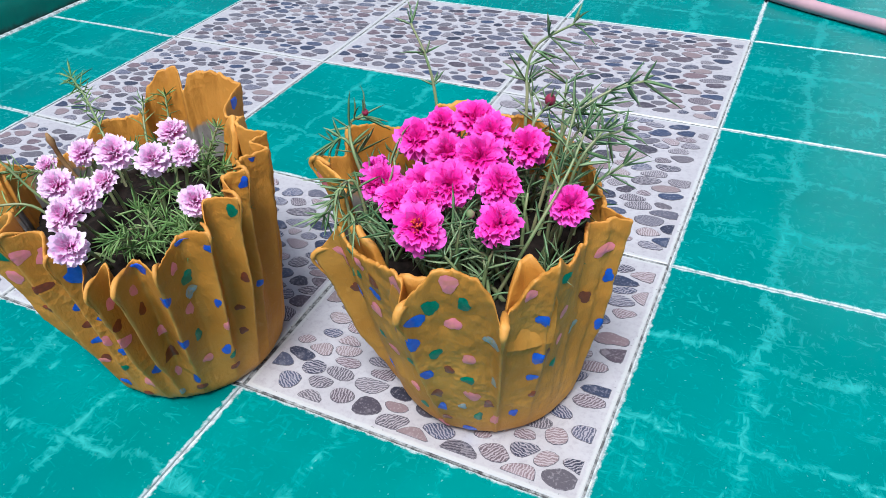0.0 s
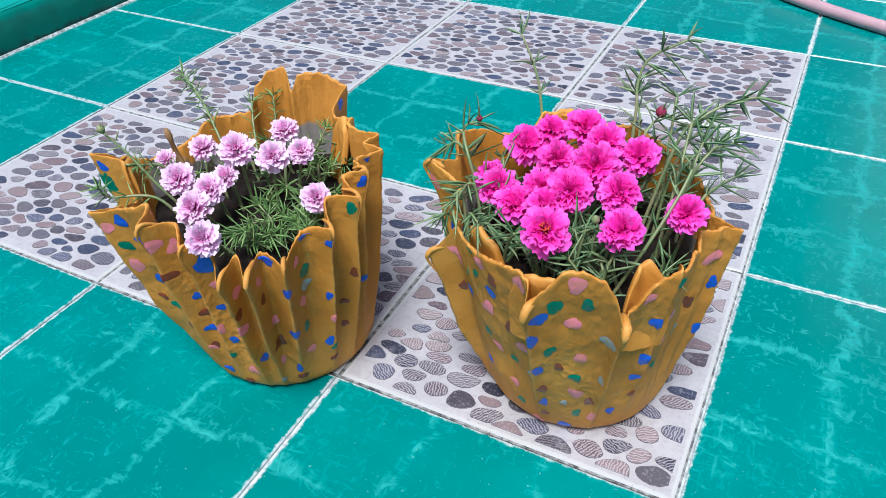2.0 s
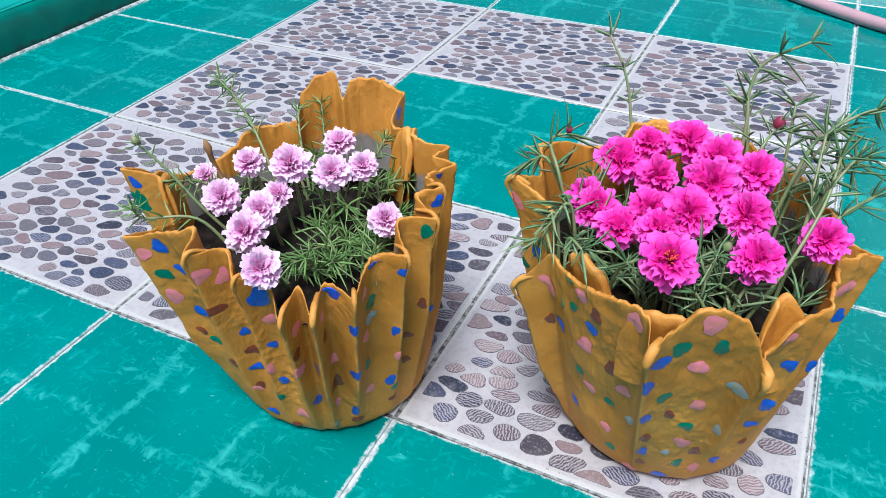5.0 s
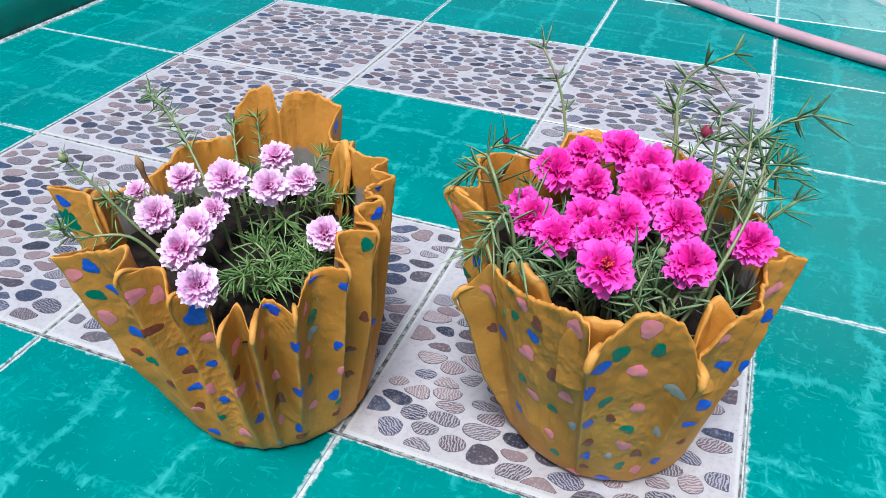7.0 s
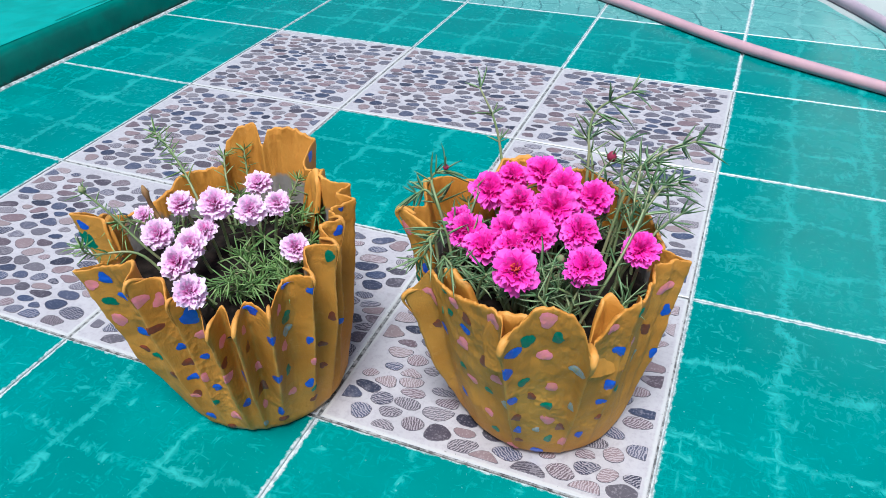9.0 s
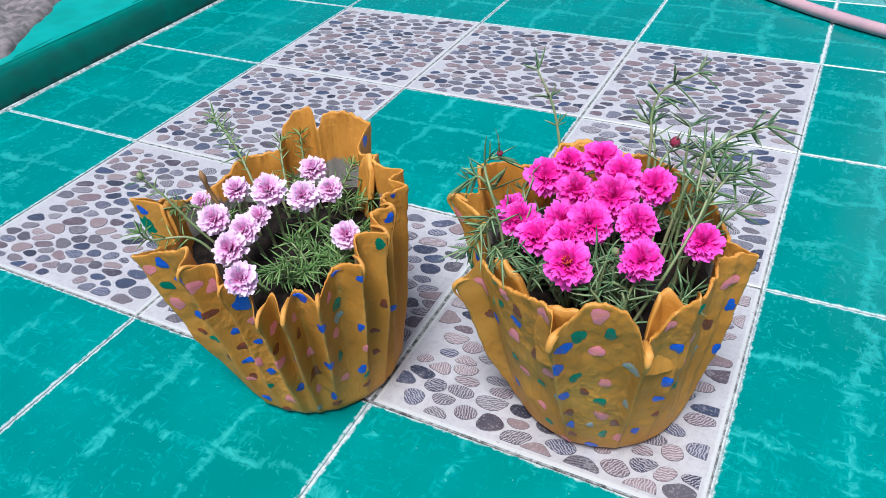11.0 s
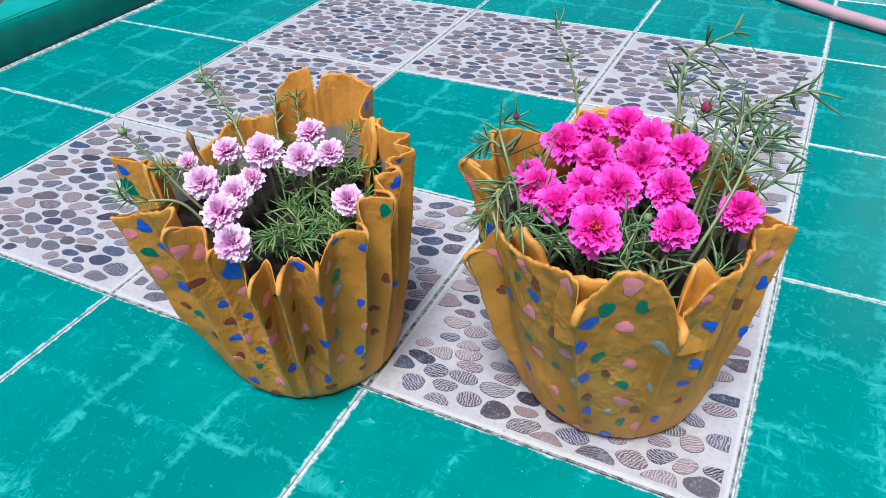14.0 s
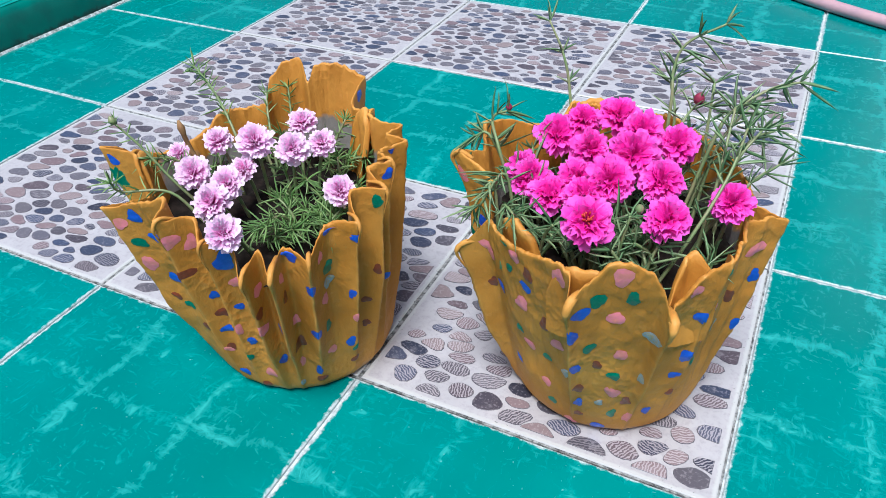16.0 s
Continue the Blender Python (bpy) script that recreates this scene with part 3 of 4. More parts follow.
def paint_dots(pot, shape, colour, spots):
    """Brushed daubs on the outer face: angle, height and half size in millimetres."""
    rng = random.Random(len(spots) * 7 + len(colour))
    for deg, z, size in spots:
        zz = z / 1000
        turn_per_metre = 2.0 / max((shape.at_height(deg + 1, zz) - shape.at_height(deg - 1, zz)).length, 0.0015)
        a, b = size / 1000 * rng.uniform(0.72, 1.0), size / 1000 * rng.uniform(0.85, 1.3)
        turn = rng.uniform(-0.4, 0.4)
        ph = rng.uniform(0, 6.28)
        top = shape.rim(deg)[1]
        rows = []
        for ring in (0.05, 0.55, 1.0):
            row = []
            for k in range(14):
                t = 2 * math.pi * k / 14
                rr = ring * (1 + 0.16 * math.sin(2 * t + ph) + 0.13 * math.sin(3 * t + 2 * ph) + 0.1 * rng.uniform(-1, 1) * (ring > 0.9))
                x, y = a * rr * math.cos(t), b * rr * math.sin(t)
                x, y = x * math.cos(turn) - y * math.sin(turn), x * math.sin(turn) + y * math.cos(turn)
                row.append(shape.at_height(deg + x * turn_per_metre, min(max(zz + y, 0.002), top - 0.001), 0.0009 if ring < 0.9 else 0.0003))
            rows.append(row)
        s = Soup()
        o = s.grid(rows, True)
        s.f.append(tuple(o + k for k in reversed(range(14))))
        part("paint_dot", s.v, s.f, DOTS[colour], pot, colour.replace("_", " ") + " paint daub")


LEFT_AT, RIGHT_AT = pose(0.525, 0.034, 0), pose(0.785, 0.105, 0)
# angle, radius and height of each fold and hollow of the rim: the side with the pleats, then the tall side
LEFT_PLEATS = [
    (212, .131, .201), (217, .107, .196), (224, .104, .166), (229, .113, .173), (237, .133, .181), (248, .112, .190), (259, .105, .198), (264, .124, .194),
    (270, .102, .188), (277, .114, .177), (284, .101, .170), (293, .128, .163), (297, .107, .172), (302, .132, .165), (306, .101, .167), (314, .121, .166),
    (326, .095, .173), (335, .111, .179), (342, .089, .189), (351, .109, .191), (355, .089, .198)]
LEFT_BACK = [
    (1, .102, .203), (12, .085, .196), (22, .101, .199), (28, .087, .198), (34, .099, .200), (45, .079, .203), (58, .088, .199), (72, .081, .195),
    (81, .109, .206), (90, .107, .214), (98, .102, .218), (104, .096, .217), (107, .091, .203), (113, .103, .220), (121, .103, .215), (128, .100, .204),
    (132, .090, .186), (146, .095, .184), (158, .100, .183), (163, .100, .172), (176, .102, .168), (192, .106, .172), (203, .116, .186)]
RIGHT_FRONT = [
    (195, .129, .200), (208, .104, .189), (214, .104, .170), (217, .112, .156), (220, .131, .152), (224, .112, .178), (234, .112, .176), (251, .111, .178),
    (261, .114, .186), (266, .118, .184), (269, .138, .172), (272, .129, .187), (278, .125, .202), (284, .124, .206), (290, .122, .196), (294, .121, .184),
    (297, .132, .163), (301, .111, .164), (308, .110, .183), (315, .116, .198)]
RIGHT_BACK = [
    (323, .101, .182), (334, .095, .184), (343, .089, .190), (351, .096, .190), (356, .107, .187), (4, .086, .185), (14, .080, .193), (30, .077, .195),
    (50, .074, .197), (68, .068, .204), (82, .064, .212), (100, .068, .205), (118, .078, .205), (130, .086, .207), (138, .089, .211), (148, .086, .196),
    (160, .096, .196), (170, .110, .203), (177, .118, .206), (187, .112, .192)]
LEFT = PotShape(0.0785, LEFT_PLEATS + LEFT_BACK, 1.7)
RIGHT = PotShape(0.0760, RIGHT_FRONT + RIGHT_BACK, 6.1)
pot_left = build_pot(LEFT, "flower_pot", LEFT_AT, "pleated ochre cement-cloth pot with painted dots, beside pebble tiles")
pot_right = build_pot(RIGHT, "flower_pot", RIGHT_AT, "smoother ochre cement-cloth pot with painted dots, on a pebble tile")
cloth_flap(pot_right, RIGHT, 226, 251, 0.104, 0.130, 0.191, 0.002, "ochre cloth tab folded in behind the rim")
cloth_flap(pot_right, RIGHT, 257, 285, 0.113, 0.120, 0.186, 0.002, "ochre cloth edge running on behind the arched lobe")
cloth_flap(pot_right, RIGHT, 299, 318, 0.110, 0.120, 0.188, -0.016, "ochre cloth tab folded in behind the rim")
cloth_flap(pot_right, RIGHT, 108, 146, 0.081, 0.130, 0.209, 0.007, "crumpled ochre cloth tab standing at the back of the rim")
cloth_flap(pot_left, LEFT, 42, 66, 0.074, 0.130, 0.203, 0.004, "ochre cloth tab folded in behind the rim")
cloth_flap(pot_left, LEFT, 205, 220, 0.103, 0.130, 0.194, 0.003, "ochre cloth tab folded in behind the rim")
paint_dots(pot_left, LEFT, "blue", [(213, 191, 4.6), (243, 176, 6.0), (246, 157, 4.6), (245, 114, 5.5), (268, 113, 4.6), (282, 157, 7.5), (281, 108, 4.0), (268, 75, 4.0), (281, 67, 4.6), (268, 20, 4.0), (299, 93, 5.0), (296, 50, 4.6), (308, 164, 8.0), (314, 136, 4.6), (314, 85, 4.6), (313, 31, 4.6), (326, 174, 6.0), (335, 164, 5.0), (333, 107, 4.0), (332, 51, 4.6), (78, 199, 6.0), (17, 198, 4.6), (360, 192, 4.6), (0, 94, 4.0)])
paint_dots(pot_left, LEFT, "green", [(212, 175, 7.0), (241, 151, 6.0), (263, 195, 4.0), (246, 85, 5.0), (324, 136, 5.5), (321, 78, 4.4), (349, 180, 6.0), (277, 48, 4.0), (335, 43, 4.0)])
paint_dots(pot_left, LEFT, "brown", [(264, 142, 5.0), (242, 93, 4.0), (251, 64, 4.2), (268, 93, 4.0), (267, 54, 4.0), (294, 118, 5.5), (290, 62, 5.5), (280, 9, 4.0), (304, 127, 5.0), (306, 66, 6.0), (314, 18, 5.0), (335, 26, 4.2), (349, 115, 4.0), (346, 81, 4.0), (345, 56, 3.6)])
paint_dots(pot_left, LEFT, "pink", [(239, 169, 6.5), (265, 174, 8.0), (268, 168, 6.0), (240, 129, 6.5), (283, 134, 5.4), (295, 140, 5.4), (304, 147, 5.4), (320, 154, 5.4), (306, 94, 4.5), (293, 101, 5.4), (305, 42, 4.5), (286, 28, 5.4), (321, 107, 5.4), (322, 47, 5.4), (266, 52, 4.5), (278, 84, 4.5), (335, 81, 4.5)])
paint_dots(pot_left, LEFT, "light_blue", [(324, 121, 5.0), (303, 17, 4.0)])
paint_dots(pot_right, RIGHT, "green", [(195, 129, 4.4), (238, 154, 4.4), (237, 177, 4.4), (259, 150, 4.4), (239, 93, 4.4), (253, 75, 4.4), (256, 25, 3.6), (276, 172, 6.0), (286, 176, 6.0), (285, 89, 5.0), (288, 34, 5.0), (275, 122, 5.0), (323, 172, 5.0), (326, 79, 5.0)])
paint_dots(pot_right, RIGHT, "blue", [(199, 145, 5.0), (229, 124, 4.6), (246, 144, 5.5), (234, 50, 4.6), (270, 139, 5.5), (271, 98, 5.5), (272, 48, 4.6), (282, 10, 5.0), (313, 105, 5.5), (312, 81, 4.6), (313, 145, 5.0), (355, 90, 5.0), (354, 139, 5.0), (272, 161, 6.0), (306, 34, 4.0)])
paint_dots(pot_right, RIGHT, "brown", [(223, 120, 4.6), (248, 159, 5.5), (254, 116, 5.0), (278, 100, 4.2), (272, 70, 4.2), (272, 28, 4.2), (293, 53, 5.5), (314, 58, 4.0), (346, 124, 6.0), (319, 99, 4.0)])
paint_dots(pot_right, RIGHT, "pink", [(196, 182, 6.0), (242, 170, 5.4), (225, 153, 6.0), (243, 125, 6.5), (262, 175, 6.5), (260, 100, 6.0), (244, 80, 5.4), (253, 46, 5.4), (282, 194, 7.0), (282, 155, 6.5), (286, 115, 6.0), (286, 66, 6.0), (350, 166, 6.0), (327, 133, 5.6), (327, 104, 5.0), (296, 31, 5.4), (267, 10, 5.4), (307, 173, 5.0)])
paint_dots(pot_right, RIGHT, "light_blue", [(294, 140, 6.0), (295, 91, 5.0), (264, 71, 5.0), (264, 129, 4.4), (340, 101, 6.0), (281, 50, 4.0)])


def rolled_hem(pot, shape, deg, width):
    """The thick rolled end of a pleat, hanging over the rim and running out down the ridge."""
    s = Soup()
    pts = smoothed([shape.at(deg + 1.5, 0.985, -0.010), shape.at(deg + 0.6, 1.0, -0.003) + Vector((0, 0, 0.002)), shape.at(deg, 0.975, 0.0015), shape.at(deg, 0.90, 0.0005), shape.at(deg - 0.3, 0.80, -0.0025)], 22)
    rad = [width * (0.50 + 0.30 * math.sin(math.pi * min(1, k / 13)) - 0.42 * max(0, k - 10) / 12 + 0.16 * noise.noise((k * 0.5, deg, 1))) for k in range(23)]
    s.tube(pts, rad, 12)
    part("rolled_hem", s.v, s.f, M_CLAY, pot)


for deg, width in ((269, 0.0040), (297, 0.0042), (195, 0.0028), (220, 0.0026)):
    rolled_hem(pot_right, RIGHT, deg, width)
for deg, width in ((264, 0.0020), (277, 0.0018), (293, 0.0021), (302, 0.0028), (314, 0.0022), (335, 0.0020), (351, 0.0020), (1, 0.0020)):
    rolled_hem(pot_left, LEFT, deg, width)


def fill_soil(shape, at, level, label):
    rows = []
    for i in range(15):
        f = i / 14
        row = []
        for k in range(72):
            d = 5 * k
            p = shape.at_height(d, level, -0.006)
            r = max(p.xy.length * f, 0.0005)
            x, y = r * math.cos(radians(d)), r * math.sin(radians(d))
            row.append((x, y, level + 0.006 * noise.noise((x * 60, y * 60, 1)) + 0.004 * noise.noise((x * 190, y * 190, 5)) + 0.008 * (1 - f)))
        rows.append(row)
    s = Soup()
    s.grid(list(reversed(rows)), True)
    s.f.append(tuple(len(s.v) - 72 + k for k in range(72)))
    ob = part("potting_soil", s.v, s.f, M_SOIL, None, at=at)
    tagged(ob, label, "soil", "pot soil", "stuff")


fill_soil(LEFT, LEFT_AT, 0.142, "dark damp soil filling the pleated ochre pot")
fill_soil(RIGHT, RIGHT_AT, 0.146, "dark damp soil filling the smoother ochre pot")


# ---------------------------------------------------------------- plants
def needle(s, p, way, length, width, droop, rng):
    """A narrow fleshy leaf, three-sided and tapered, bending a little."""
    way = way.normalized()
    side = way.orthogonal().normalized()
    side = (Matrix.Rotation(rng.uniform(0, 6.28), 3, way) @ side)
    up = way.cross(side)
    bend = Vector((rng.uniform(-1, 1), rng.uniform(-1, 1), -droop)) * length * 0.3
    rows = []
    for q, w in ((0, .45), (.3, 1.0), (.7, .8), (1.0, .08)):
        c = p + way * length * q + bend * q * q
        rows.append([c + (side * math.cos(a) + up * math.sin(a) * 0.7) * width * w for a in (0, 2.09, 4.19)])
    s.grid(rows, True)


def stem_with_leaves(plant, pts, rng, leaves, leaf_len, material, radius=0.0013, tuft=8, bare=0.25, whorls=0):
    """A shoot with needle leaves, spread along it or gathered at a few nodes, and a tuft at its tip."""
    n = 6 * (len(pts) - 1)
    c = smoothed(pts, n)
    s = Soup()
    s.tube(c, [radius * (1.15 - 0.5 * i / n) for i in range(n + 1)], 6)
    stem = part("stem", s.v, s.f, M_STEM, plant)
    s = Soup()
    for k in range(leaves):
        q = bare + (1 - bare) * (k + rng.random()) / leaves
        if whorls:
            q = bare + (0.98 - bare) * (k % whorls + rng.uniform(0.0, 0.10)) / whorls
        i = min(int(q * n), n - 1)
        d = (c[i + 1] - c[i]).normalized()
        o = Matrix.Rotation(2.4 * k + rng.uniform(-0.4, 0.4), 3, d) @ d.orthogonal().normalized()
        needle(s, c[i].lerp(c[i + 1], q * n - i), o + d * rng.uniform(0.2, 1.0), leaf_len * rng.uniform(0.55, 1.1), leaf_len * rng.uniform(0.038, 0.055), rng.uniform(-0.2, 0.9), rng)
    d = (c[-1] - c[-2]).normalized()
    for k in range(tuft):
        o = Matrix.Rotation(2.4 * k, 3, d) @ d.orthogonal().normalized()
        needle(s, c[-1] - d * 0.001, o * rng.uniform(0.5, 1.2) + d * rng.uniform(0.3, 1.2), leaf_len * rng.uniform(0.55, 1.1), leaf_len * rng.uniform(0.04, 0.055), rng.uniform(0, 0.8), rng)
    part("leaf_tuft", s.v, s.f, material, stem)


def flower_mesh(name, size, layers, material, seed, frill):
    """A double flower: rings of cupped, frilled petals, the inner ones steeper."""
    rng = random.Random(seed)
    s = Soup()
    for count, reach, tilt, wide in layers:
        for k in range(count):
            turn = 2 * math.pi * (k + rng.uniform(-0.25, 0.25)) / count + tilt * 3
            R = Matrix.Rotation(turn, 3, "Z") @ Matrix.Rotation(-radians(tilt + rng.uniform(-15, 15)), 3, "Y")
            L = size * reach * rng.uniform(0.88, 1.08)
            W = size * wide * rng.uniform(0.85, 1.15)
            rows = []
            for q in (0.0, 0.4, 0.75, 1.0):
                row = []
                for e in range(-2, 3):
                    f = e / 2
                    w = W * (0.22 + 0.95 * q ** 0.8 - 0.28 * q ** 4)
                    x = 0.04 * size + L * (q - 0.10 * q * f * f)
                    ruff = frill * size * q * (rng.uniform(-1, 1) * 0.8 + math.sin(3.1 * e + k))
                    if q == 1.0:
                        x += size * 0.09 * rng.uniform(-1, 1)
                    z = 0.18 * W * f * f * q + ruff - 0.10 * L * q * q
                    row.append(R @ Vector((x, f * w, z)))
                rows.append(row)
            s.grid(rows)
    return mesh_of(name, s.v, s.f, material)


PINK = [flower_mesh("flower", 0.0148, [(13, .96, 4, .23), (14, .97, 20, .22), (14, .96, 38, .21), (13, .92, 54, .2), (11, .84, 68, .19), (7, .76, 80, .17)], M_PINK, sd, 0.07) for sd in (1, 2, 3)]
MAGENTA = [flower_mesh("flower", 0.0174, [(10, 1.0, 2, .30), (11, .98, 18, .28), (11, .92, 34, .26), (9, .80, 50, .24), (7, .62, 66, .2)], M_MAGENTA, sd, 0.13) for sd in (11, 12, 13)]


def stamens():
    s, rng = Soup(), random.Random(4)
    for k in range(26):
        a, r = rng.uniform(0, 6.28), rng.uniform(0, 0.0032)
        p = Vector((r * math.cos(a), r * math.sin(a), 0.002))
        s.tube([p, p * 1.3 + Vector((0, 0, 0.004)), p * 1.7 + Vector((0, 0, 0.0075))], [0.0003, 0.0003, 0.0006], 4)
    return mesh_of("stamens", s.v, s.f, M_STAMEN)


STAMENS = stamens()


def bloom(plant, meshes, k, place, lean, scale, foot, rng, heart=False):
    """A flower on its own stalk: lean is the way in which its face looks."""
    f = new("flower", meshes[k % len(meshes)])
    f.parent = plant
    m = Vector(lean).normalized().to_track_quat("Z", "Y").to_matrix().to_4x4()
    f.matrix_basis = Matrix.Translation(place) @ m @ Matrix.Rotation(k * 1.3, 4, "Z") @ Matrix.Scale(scale, 4)
    if heart:
        st = new("stamens", STAMENS)
        st.parent = f
        tagged(st, "crimson stamens")
    p = Vector(place) - Vector(lean).normalized() * 0.001
    mid = p.lerp(Vector(foot), 0.5) + Vector((0, 0, 0.006))
    s = Soup()
    s.tube(smoothed([foot, mid, p], 8), [0.0014] * 9, 6)
    part("flower_stalk", s.v, s.f, M_STEM, plant)


def plant_left():
    rng = random.Random(21)
    plant = thing("moss_rose_plant", pose(0, 0, 0.142), "pale pink double-flowered moss rose with needle leaves, in the pleated pot", "plant", "potted flowers")
    low = Vector((0, 0, -0.142))
    spots = [(.480, .021, .192), (.518, .019, .202), (.524, .072, .193), (.544, .029, .196), (.558, .049, .194), (.515, .005, .184), (.475, -.007, .178),
             (.514, -.015, .183), (.522, -.040, .184), (.553, -.067, .183), (.596, .011, .183), (.447, .009, .180)]
    for k, p in enumerate(spots):
        q = Vector(p) + low
        lean = Vector((0.25 + rng.uniform(-.3, .3), -0.45 + rng.uniform(-.25, .25), 0.8))
        foot = Vector((0.53 + (p[0] - .53) * .75, 0.03 + (p[1] - .03) * .7, 0.0))
        size = (.86, 1.06, .92, .98, .84, .78, 1.02, .95, 1.04, .98, .9, .68)[k]
        bloom(plant, PINK, k, q, lean, 0.94 * size, foot, rng)
    # long shoots that reach over the rim
    for pts, n, L in (([(.49, .04, .142), (.464, .055, .186), (.430, .076, .205), (.399, .092, .213)], 44, .017), ([(.49, -.01, .142), (.467, -.02, .175), (.447, -.025, .204), (.432, -.03, .223)], 12, .014),
                      ([(.50, .08, .142), (.490, .10, .171), (.480, .115, .199)], 22, .016), ([(.49, -.02, .142), (.470, -.03, .173), (.443, -.05, .178), (.440, -.055, .188)], 24, .017),
                      ([(.48, .02, .142), (.455, .00, .180), (.448, -.02, .192)], 22, .017), ([(.53, .08, .142), (.540, .09, .17), (.548, .098, .19)], 24, .015), ([(.50, .06, .142), (.478, .085, .18), (.468, .10, .198)], 14, .015)):
        stem_with_leaves(plant, [Vector(p) + low for p in pts], rng, n, L, M_LEAF_A, 0.0012, 7, 0.35)
    bud(plant, Vector((.432, -.03, .222)) + low, (-.3, -.1, 1), 0.0030, M_STEM)
    for k in range(40):
        a, r = rng.uniform(0, 6.28), 0.075 * math.sqrt(rng.random())
        if k % 3 == 0:
            a = rng.uniform(-1.1, 0.5)
        x, y = 0.53 + r * math.cos(a), 0.03 + r * math.sin(a)
        h = rng.uniform(0.012, 0.034)
        tip = Vector((x + rng.uniform(-.03, .03), y + rng.uniform(-.03, .03), h))
        t = tip.xy - Vector((0.53, 0.03))
        if t.length > 0.072:
            t *= 0.072 / t.length
            tip.x, tip.y = 0.53 + t.x, 0.03 + t.y
        stem_with_leaves(plant, [(x, y, -0.002), ((x + tip.x) / 2, (y + tip.y) / 2, h * 0.75), tip], rng, 11, 0.020, M_LEAF_A, 0.0012, 7, 0.1)
    s = Soup()
    s.tube(smoothed([(.455, .03, 0), (.440, .028, .03), (.437, .025, .058)], 8), [0.002] * 7 + [0.0032, 0.001], 6)
    part("dry_stalk", s.v, s.f, M_DRY, plant, "dry brown stalk")


def bud(plant, place, lean, size, material):
    rows = []
    m = Vector(lean).normalized().to_track_quat("Z", "Y").to_matrix()
    for q, w in ((0, .35), (.2, .85), (.5, 1.0), (.8, .6), (1.0, .06)):
        rows.append([Vector(place) + m @ Vector((size * w * math.cos(a) * (1 + .12 * math.sin(3 * a)), size * w * math.sin(a), size * 2.4 * q)) for a in [k * math.pi / 4 for k in range(8)]])
    s = Soup()
    s.grid(rows, True)
    part("bud", s.v, s.f, material, plant, "closed dark red bud")


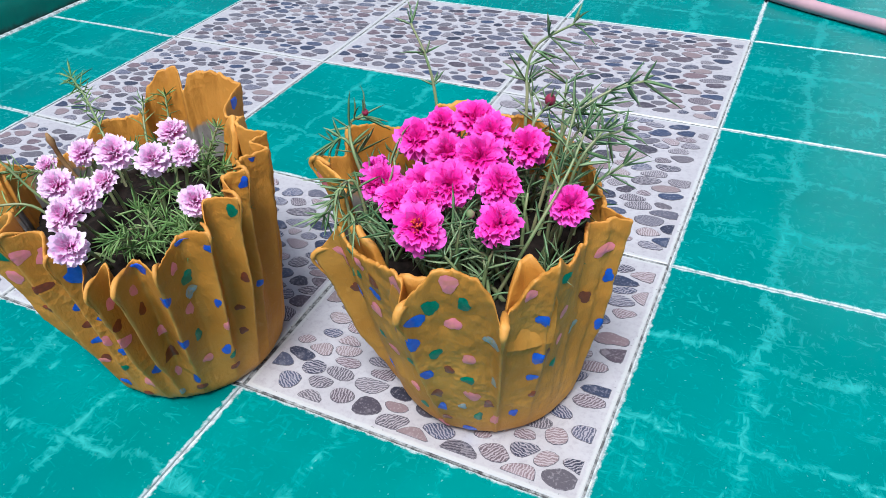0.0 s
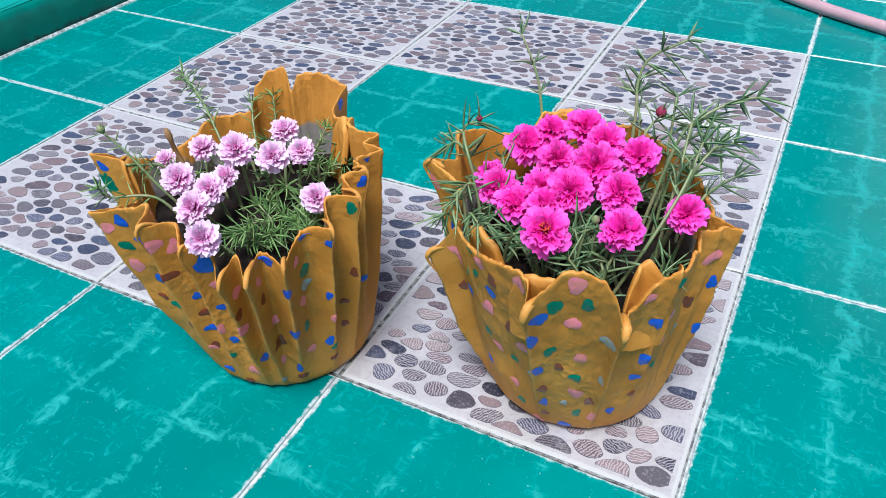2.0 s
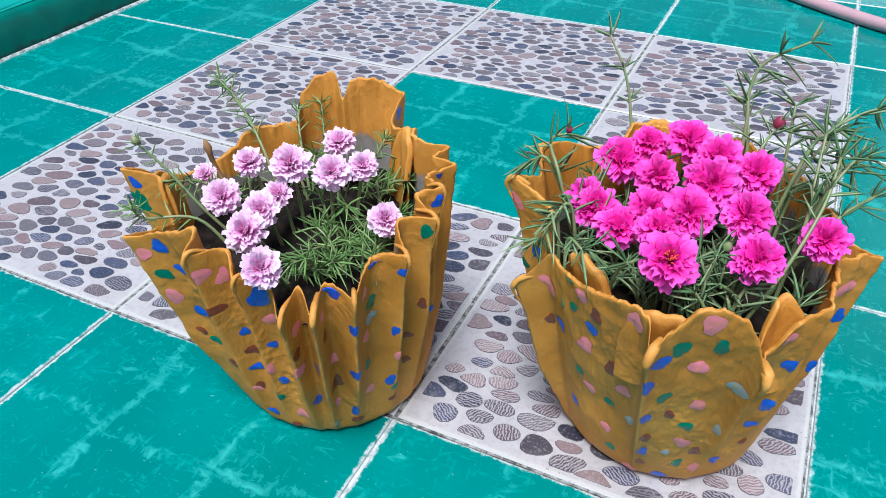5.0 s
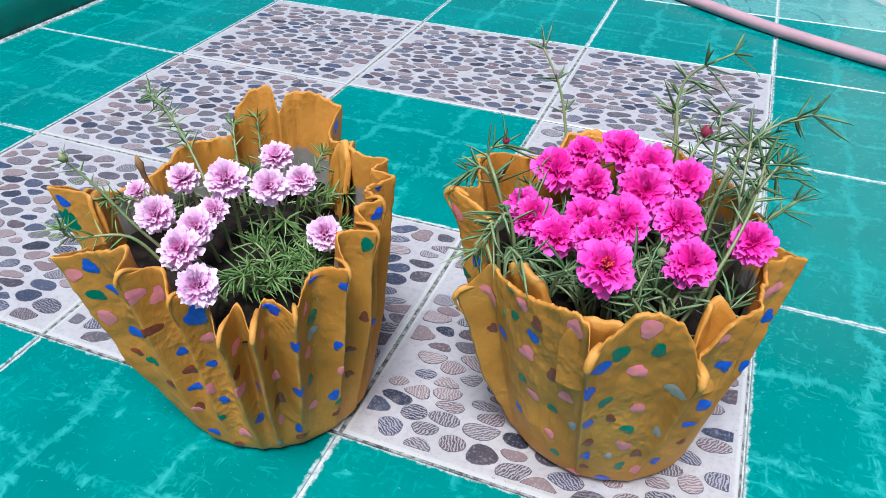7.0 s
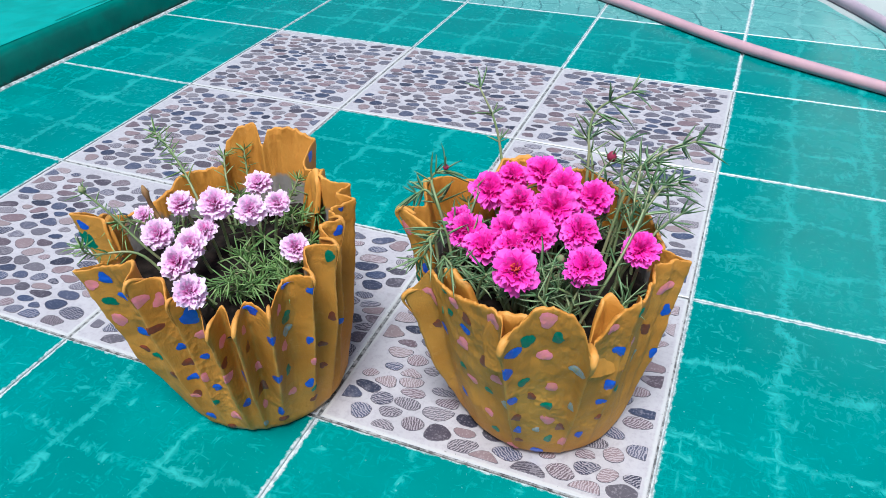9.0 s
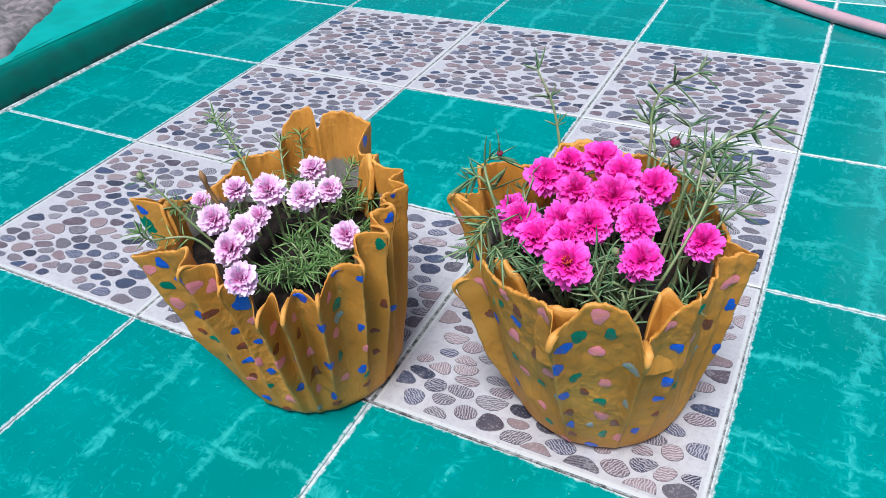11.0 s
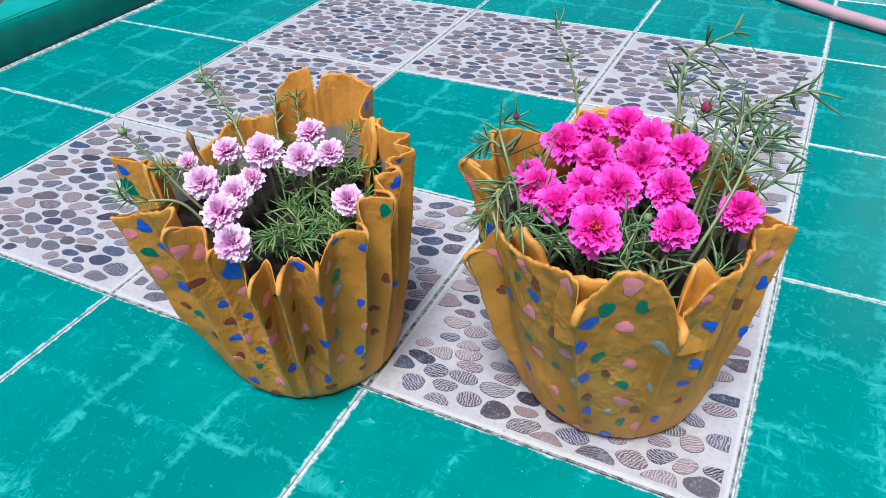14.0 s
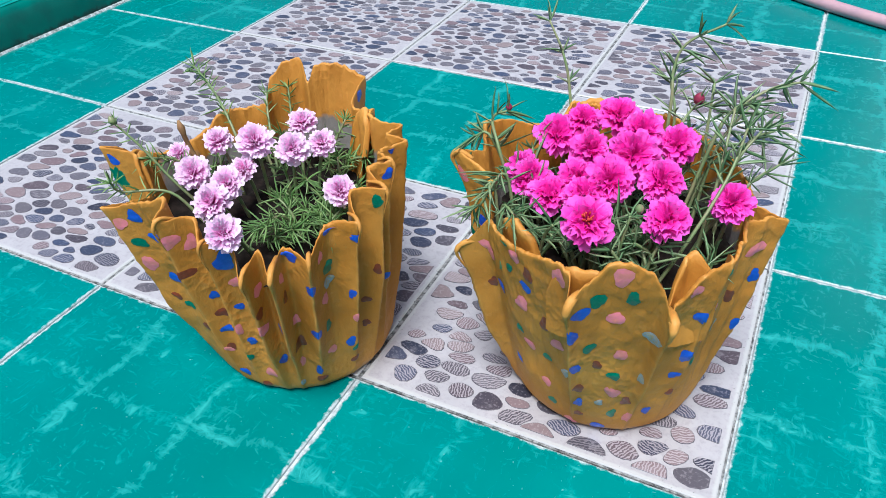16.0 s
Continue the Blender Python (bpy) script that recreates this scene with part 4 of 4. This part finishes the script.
def plant_right():
    rng = random.Random(5)
    plant = thing("moss_rose_plant", pose(0, 0, 0.146), "magenta double-flowered moss rose with leggy shoots, in the smoother pot", "plant", "potted flowers")
    low = Vector((0, 0, -0.146))
    spots = [(.723, .119, .203), (.738, .133, .212), (.764, .135, .219), (.713, .074, .197), (.750, .113, .200), (.786, .090, .216), (.786, .112, .224), (.810, .118, .215),
             (.812, .064, .217), (.741, .053, .194), (.756, .067, .202), (.780, .055, .214), (.778, .014, .207), (.823, .034, .208), (.856, .074, .206), (.722, .066, .195), (.767, .044, .206)]
    for k, p in enumerate(spots):
        q = Vector(p) + low
        lean = Vector((0.15 + rng.uniform(-.3, .3), -0.5 + rng.uniform(-.25, .2), 0.75))
        if k == 3:
            lean = Vector((-0.4, -0.5, 0.6))
        foot = Vector((0.785 + (p[0] - .785) * .7, 0.085 + (p[1] - .085) * .7, 0.0))
        bloom(plant, MAGENTA, k, q, lean, 0.88 * (1.1, .9, 1.05, .85, 1.0, 1.15, .95, 1.0, .95, 1.0, 1.0, 1.05, 1.08, 1.0, .9, 1.0, .95)[k], foot, rng, k == 12)
    # leggy shoots: their course, leaves, nodes and leaf length
    for pts, n, nodes, L in (
            ([(.735, .14, .146), (.717, .165, .214), (.707, .172, .243), (.691, .180, .266)], 10, 2, .021), ([(.80, .13, .146), (.796, .155, .226), (.792, .165, .248), (.797, .172, .267), (.821, .178, .283)], 20, 4, .026),
            ([(.82, .10, .146), (.834, .12, .228), (.843, .135, .243), (.861, .150, .254), (.877, .160, .257)], 18, 4, .026), ([(.84, .07, .146), (.844, .08, .212), (.843, .10, .229), (.842, .12, .250)], 18, 4, .025),
            ([(.71, .08, .146), (.692, .08, .204), (.678, .10, .217), (.688, .105, .223)], 12, 3, .026), ([(.80, .11, .146), (.808, .13, .220), (.815, .15, .234)], 10, 3, .022),
            ([(.84, .10, .146), (.853, .12, .220), (.871, .14, .230)], 16, 3, .026), ([(.72, .05, .146), (.709, .05, .204), (.698, .03, .187)], 14, 3, .026),
            ([(.71, .09, .146), (.682, .09, .206), (.668, .088, .206)], 12, 2, .027), ([(.71, .04, .146), (.702, .045, .198), (.692, .032, .182)], 14, 3, .024),
            ([(.83, .11, .146), (.835, .13, .210), (.850, .16, .235)], 16, 4, .025), ([(.83, .13, .146), (.825, .15, .215), (.822, .165, .245)], 16, 4, .024),
            ([(.84, .09, .146), (.850, .10, .215), (.862, .12, .238)], 16, 4, .024), ([(.85, .08, .146), (.860, .10, .200), (.878, .12, .215)], 14, 3, .024),
            ([(.80, .14, .146), (.800, .16, .210), (.790, .175, .235)], 10, 3, .022), ([(.82, .03, .146), (.838, .05, .190), (.850, .08, .222), (.853, .11, .242)], 8, 3, .026),
            ([(.72, .02, .146), (.715, .03, .190), (.728, .018, .196)], 10, 2, .024), ([(.80, .03, .146), (.799, .022, .185), (.802, .024, .212)], 6, 2, .022)):
        stem_with_leaves(plant, [Vector(p) + low for p in pts], rng, n, L, M_LEAF_B, 0.0013, 6, 0.4, nodes)
    for k in range(46):
        a, r = rng.uniform(0, 6.28), 0.085 * math.sqrt(rng.random())
        x, y = 0.785 + r * math.cos(a), 0.09 + r * math.sin(a)
        h = rng.uniform(0.015, 0.055)
        tip = Vector((x + rng.uniform(-.03, .03), y + rng.uniform(-.03, .03), h))
        t = tip.xy - Vector((0.785, 0.09))
        if t.length > 0.08:
            t *= 0.08 / t.length
            tip.x, tip.y = 0.785 + t.x, 0.09 + t.y
        stem_with_leaves(plant, [(x, y, -0.002), ((x + tip.x) / 2, (y + tip.y) / 2, h * 0.7), tip], rng, 7, 0.025, M_LEAF_B, 0.0014, 5, 0.2)
    for k in range(22):
        x, y = rng.uniform(.745, .84), rng.uniform(.03, .065)
        tip = Vector((x + rng.uniform(-.03, .03), y + rng.uniform(-.022, .012), rng.uniform(.02, .05)))
        t = tip.xy - Vector((0.79, 0.10))
        t *= min(1.0, 0.072 / t.length)
        tip.x, tip.y = 0.79 + t.x, 0.10 + t.y
        stem_with_leaves(plant, [(x, y, -0.002), ((x + tip.x) / 2, (y + tip.y) / 2, tip.z * 0.7), tip], rng, 6, 0.021, M_LEAF_B, 0.0017, 5, 0.35)
    bud(plant, Vector((.815, .150, .233)) + low, (0.1, -.1, 1), 0.0042, M_BUD)
    bud(plant, Vector((.689, .106, .223)) + low, (-.2, -.1, 1), 0.0026, M_BUD)
    bud(plant, Vector((.806, .030, .212)) + low, (0, -.2, 1), 0.003, M_STEM)


plant_left()
plant_right()
lay_floor()
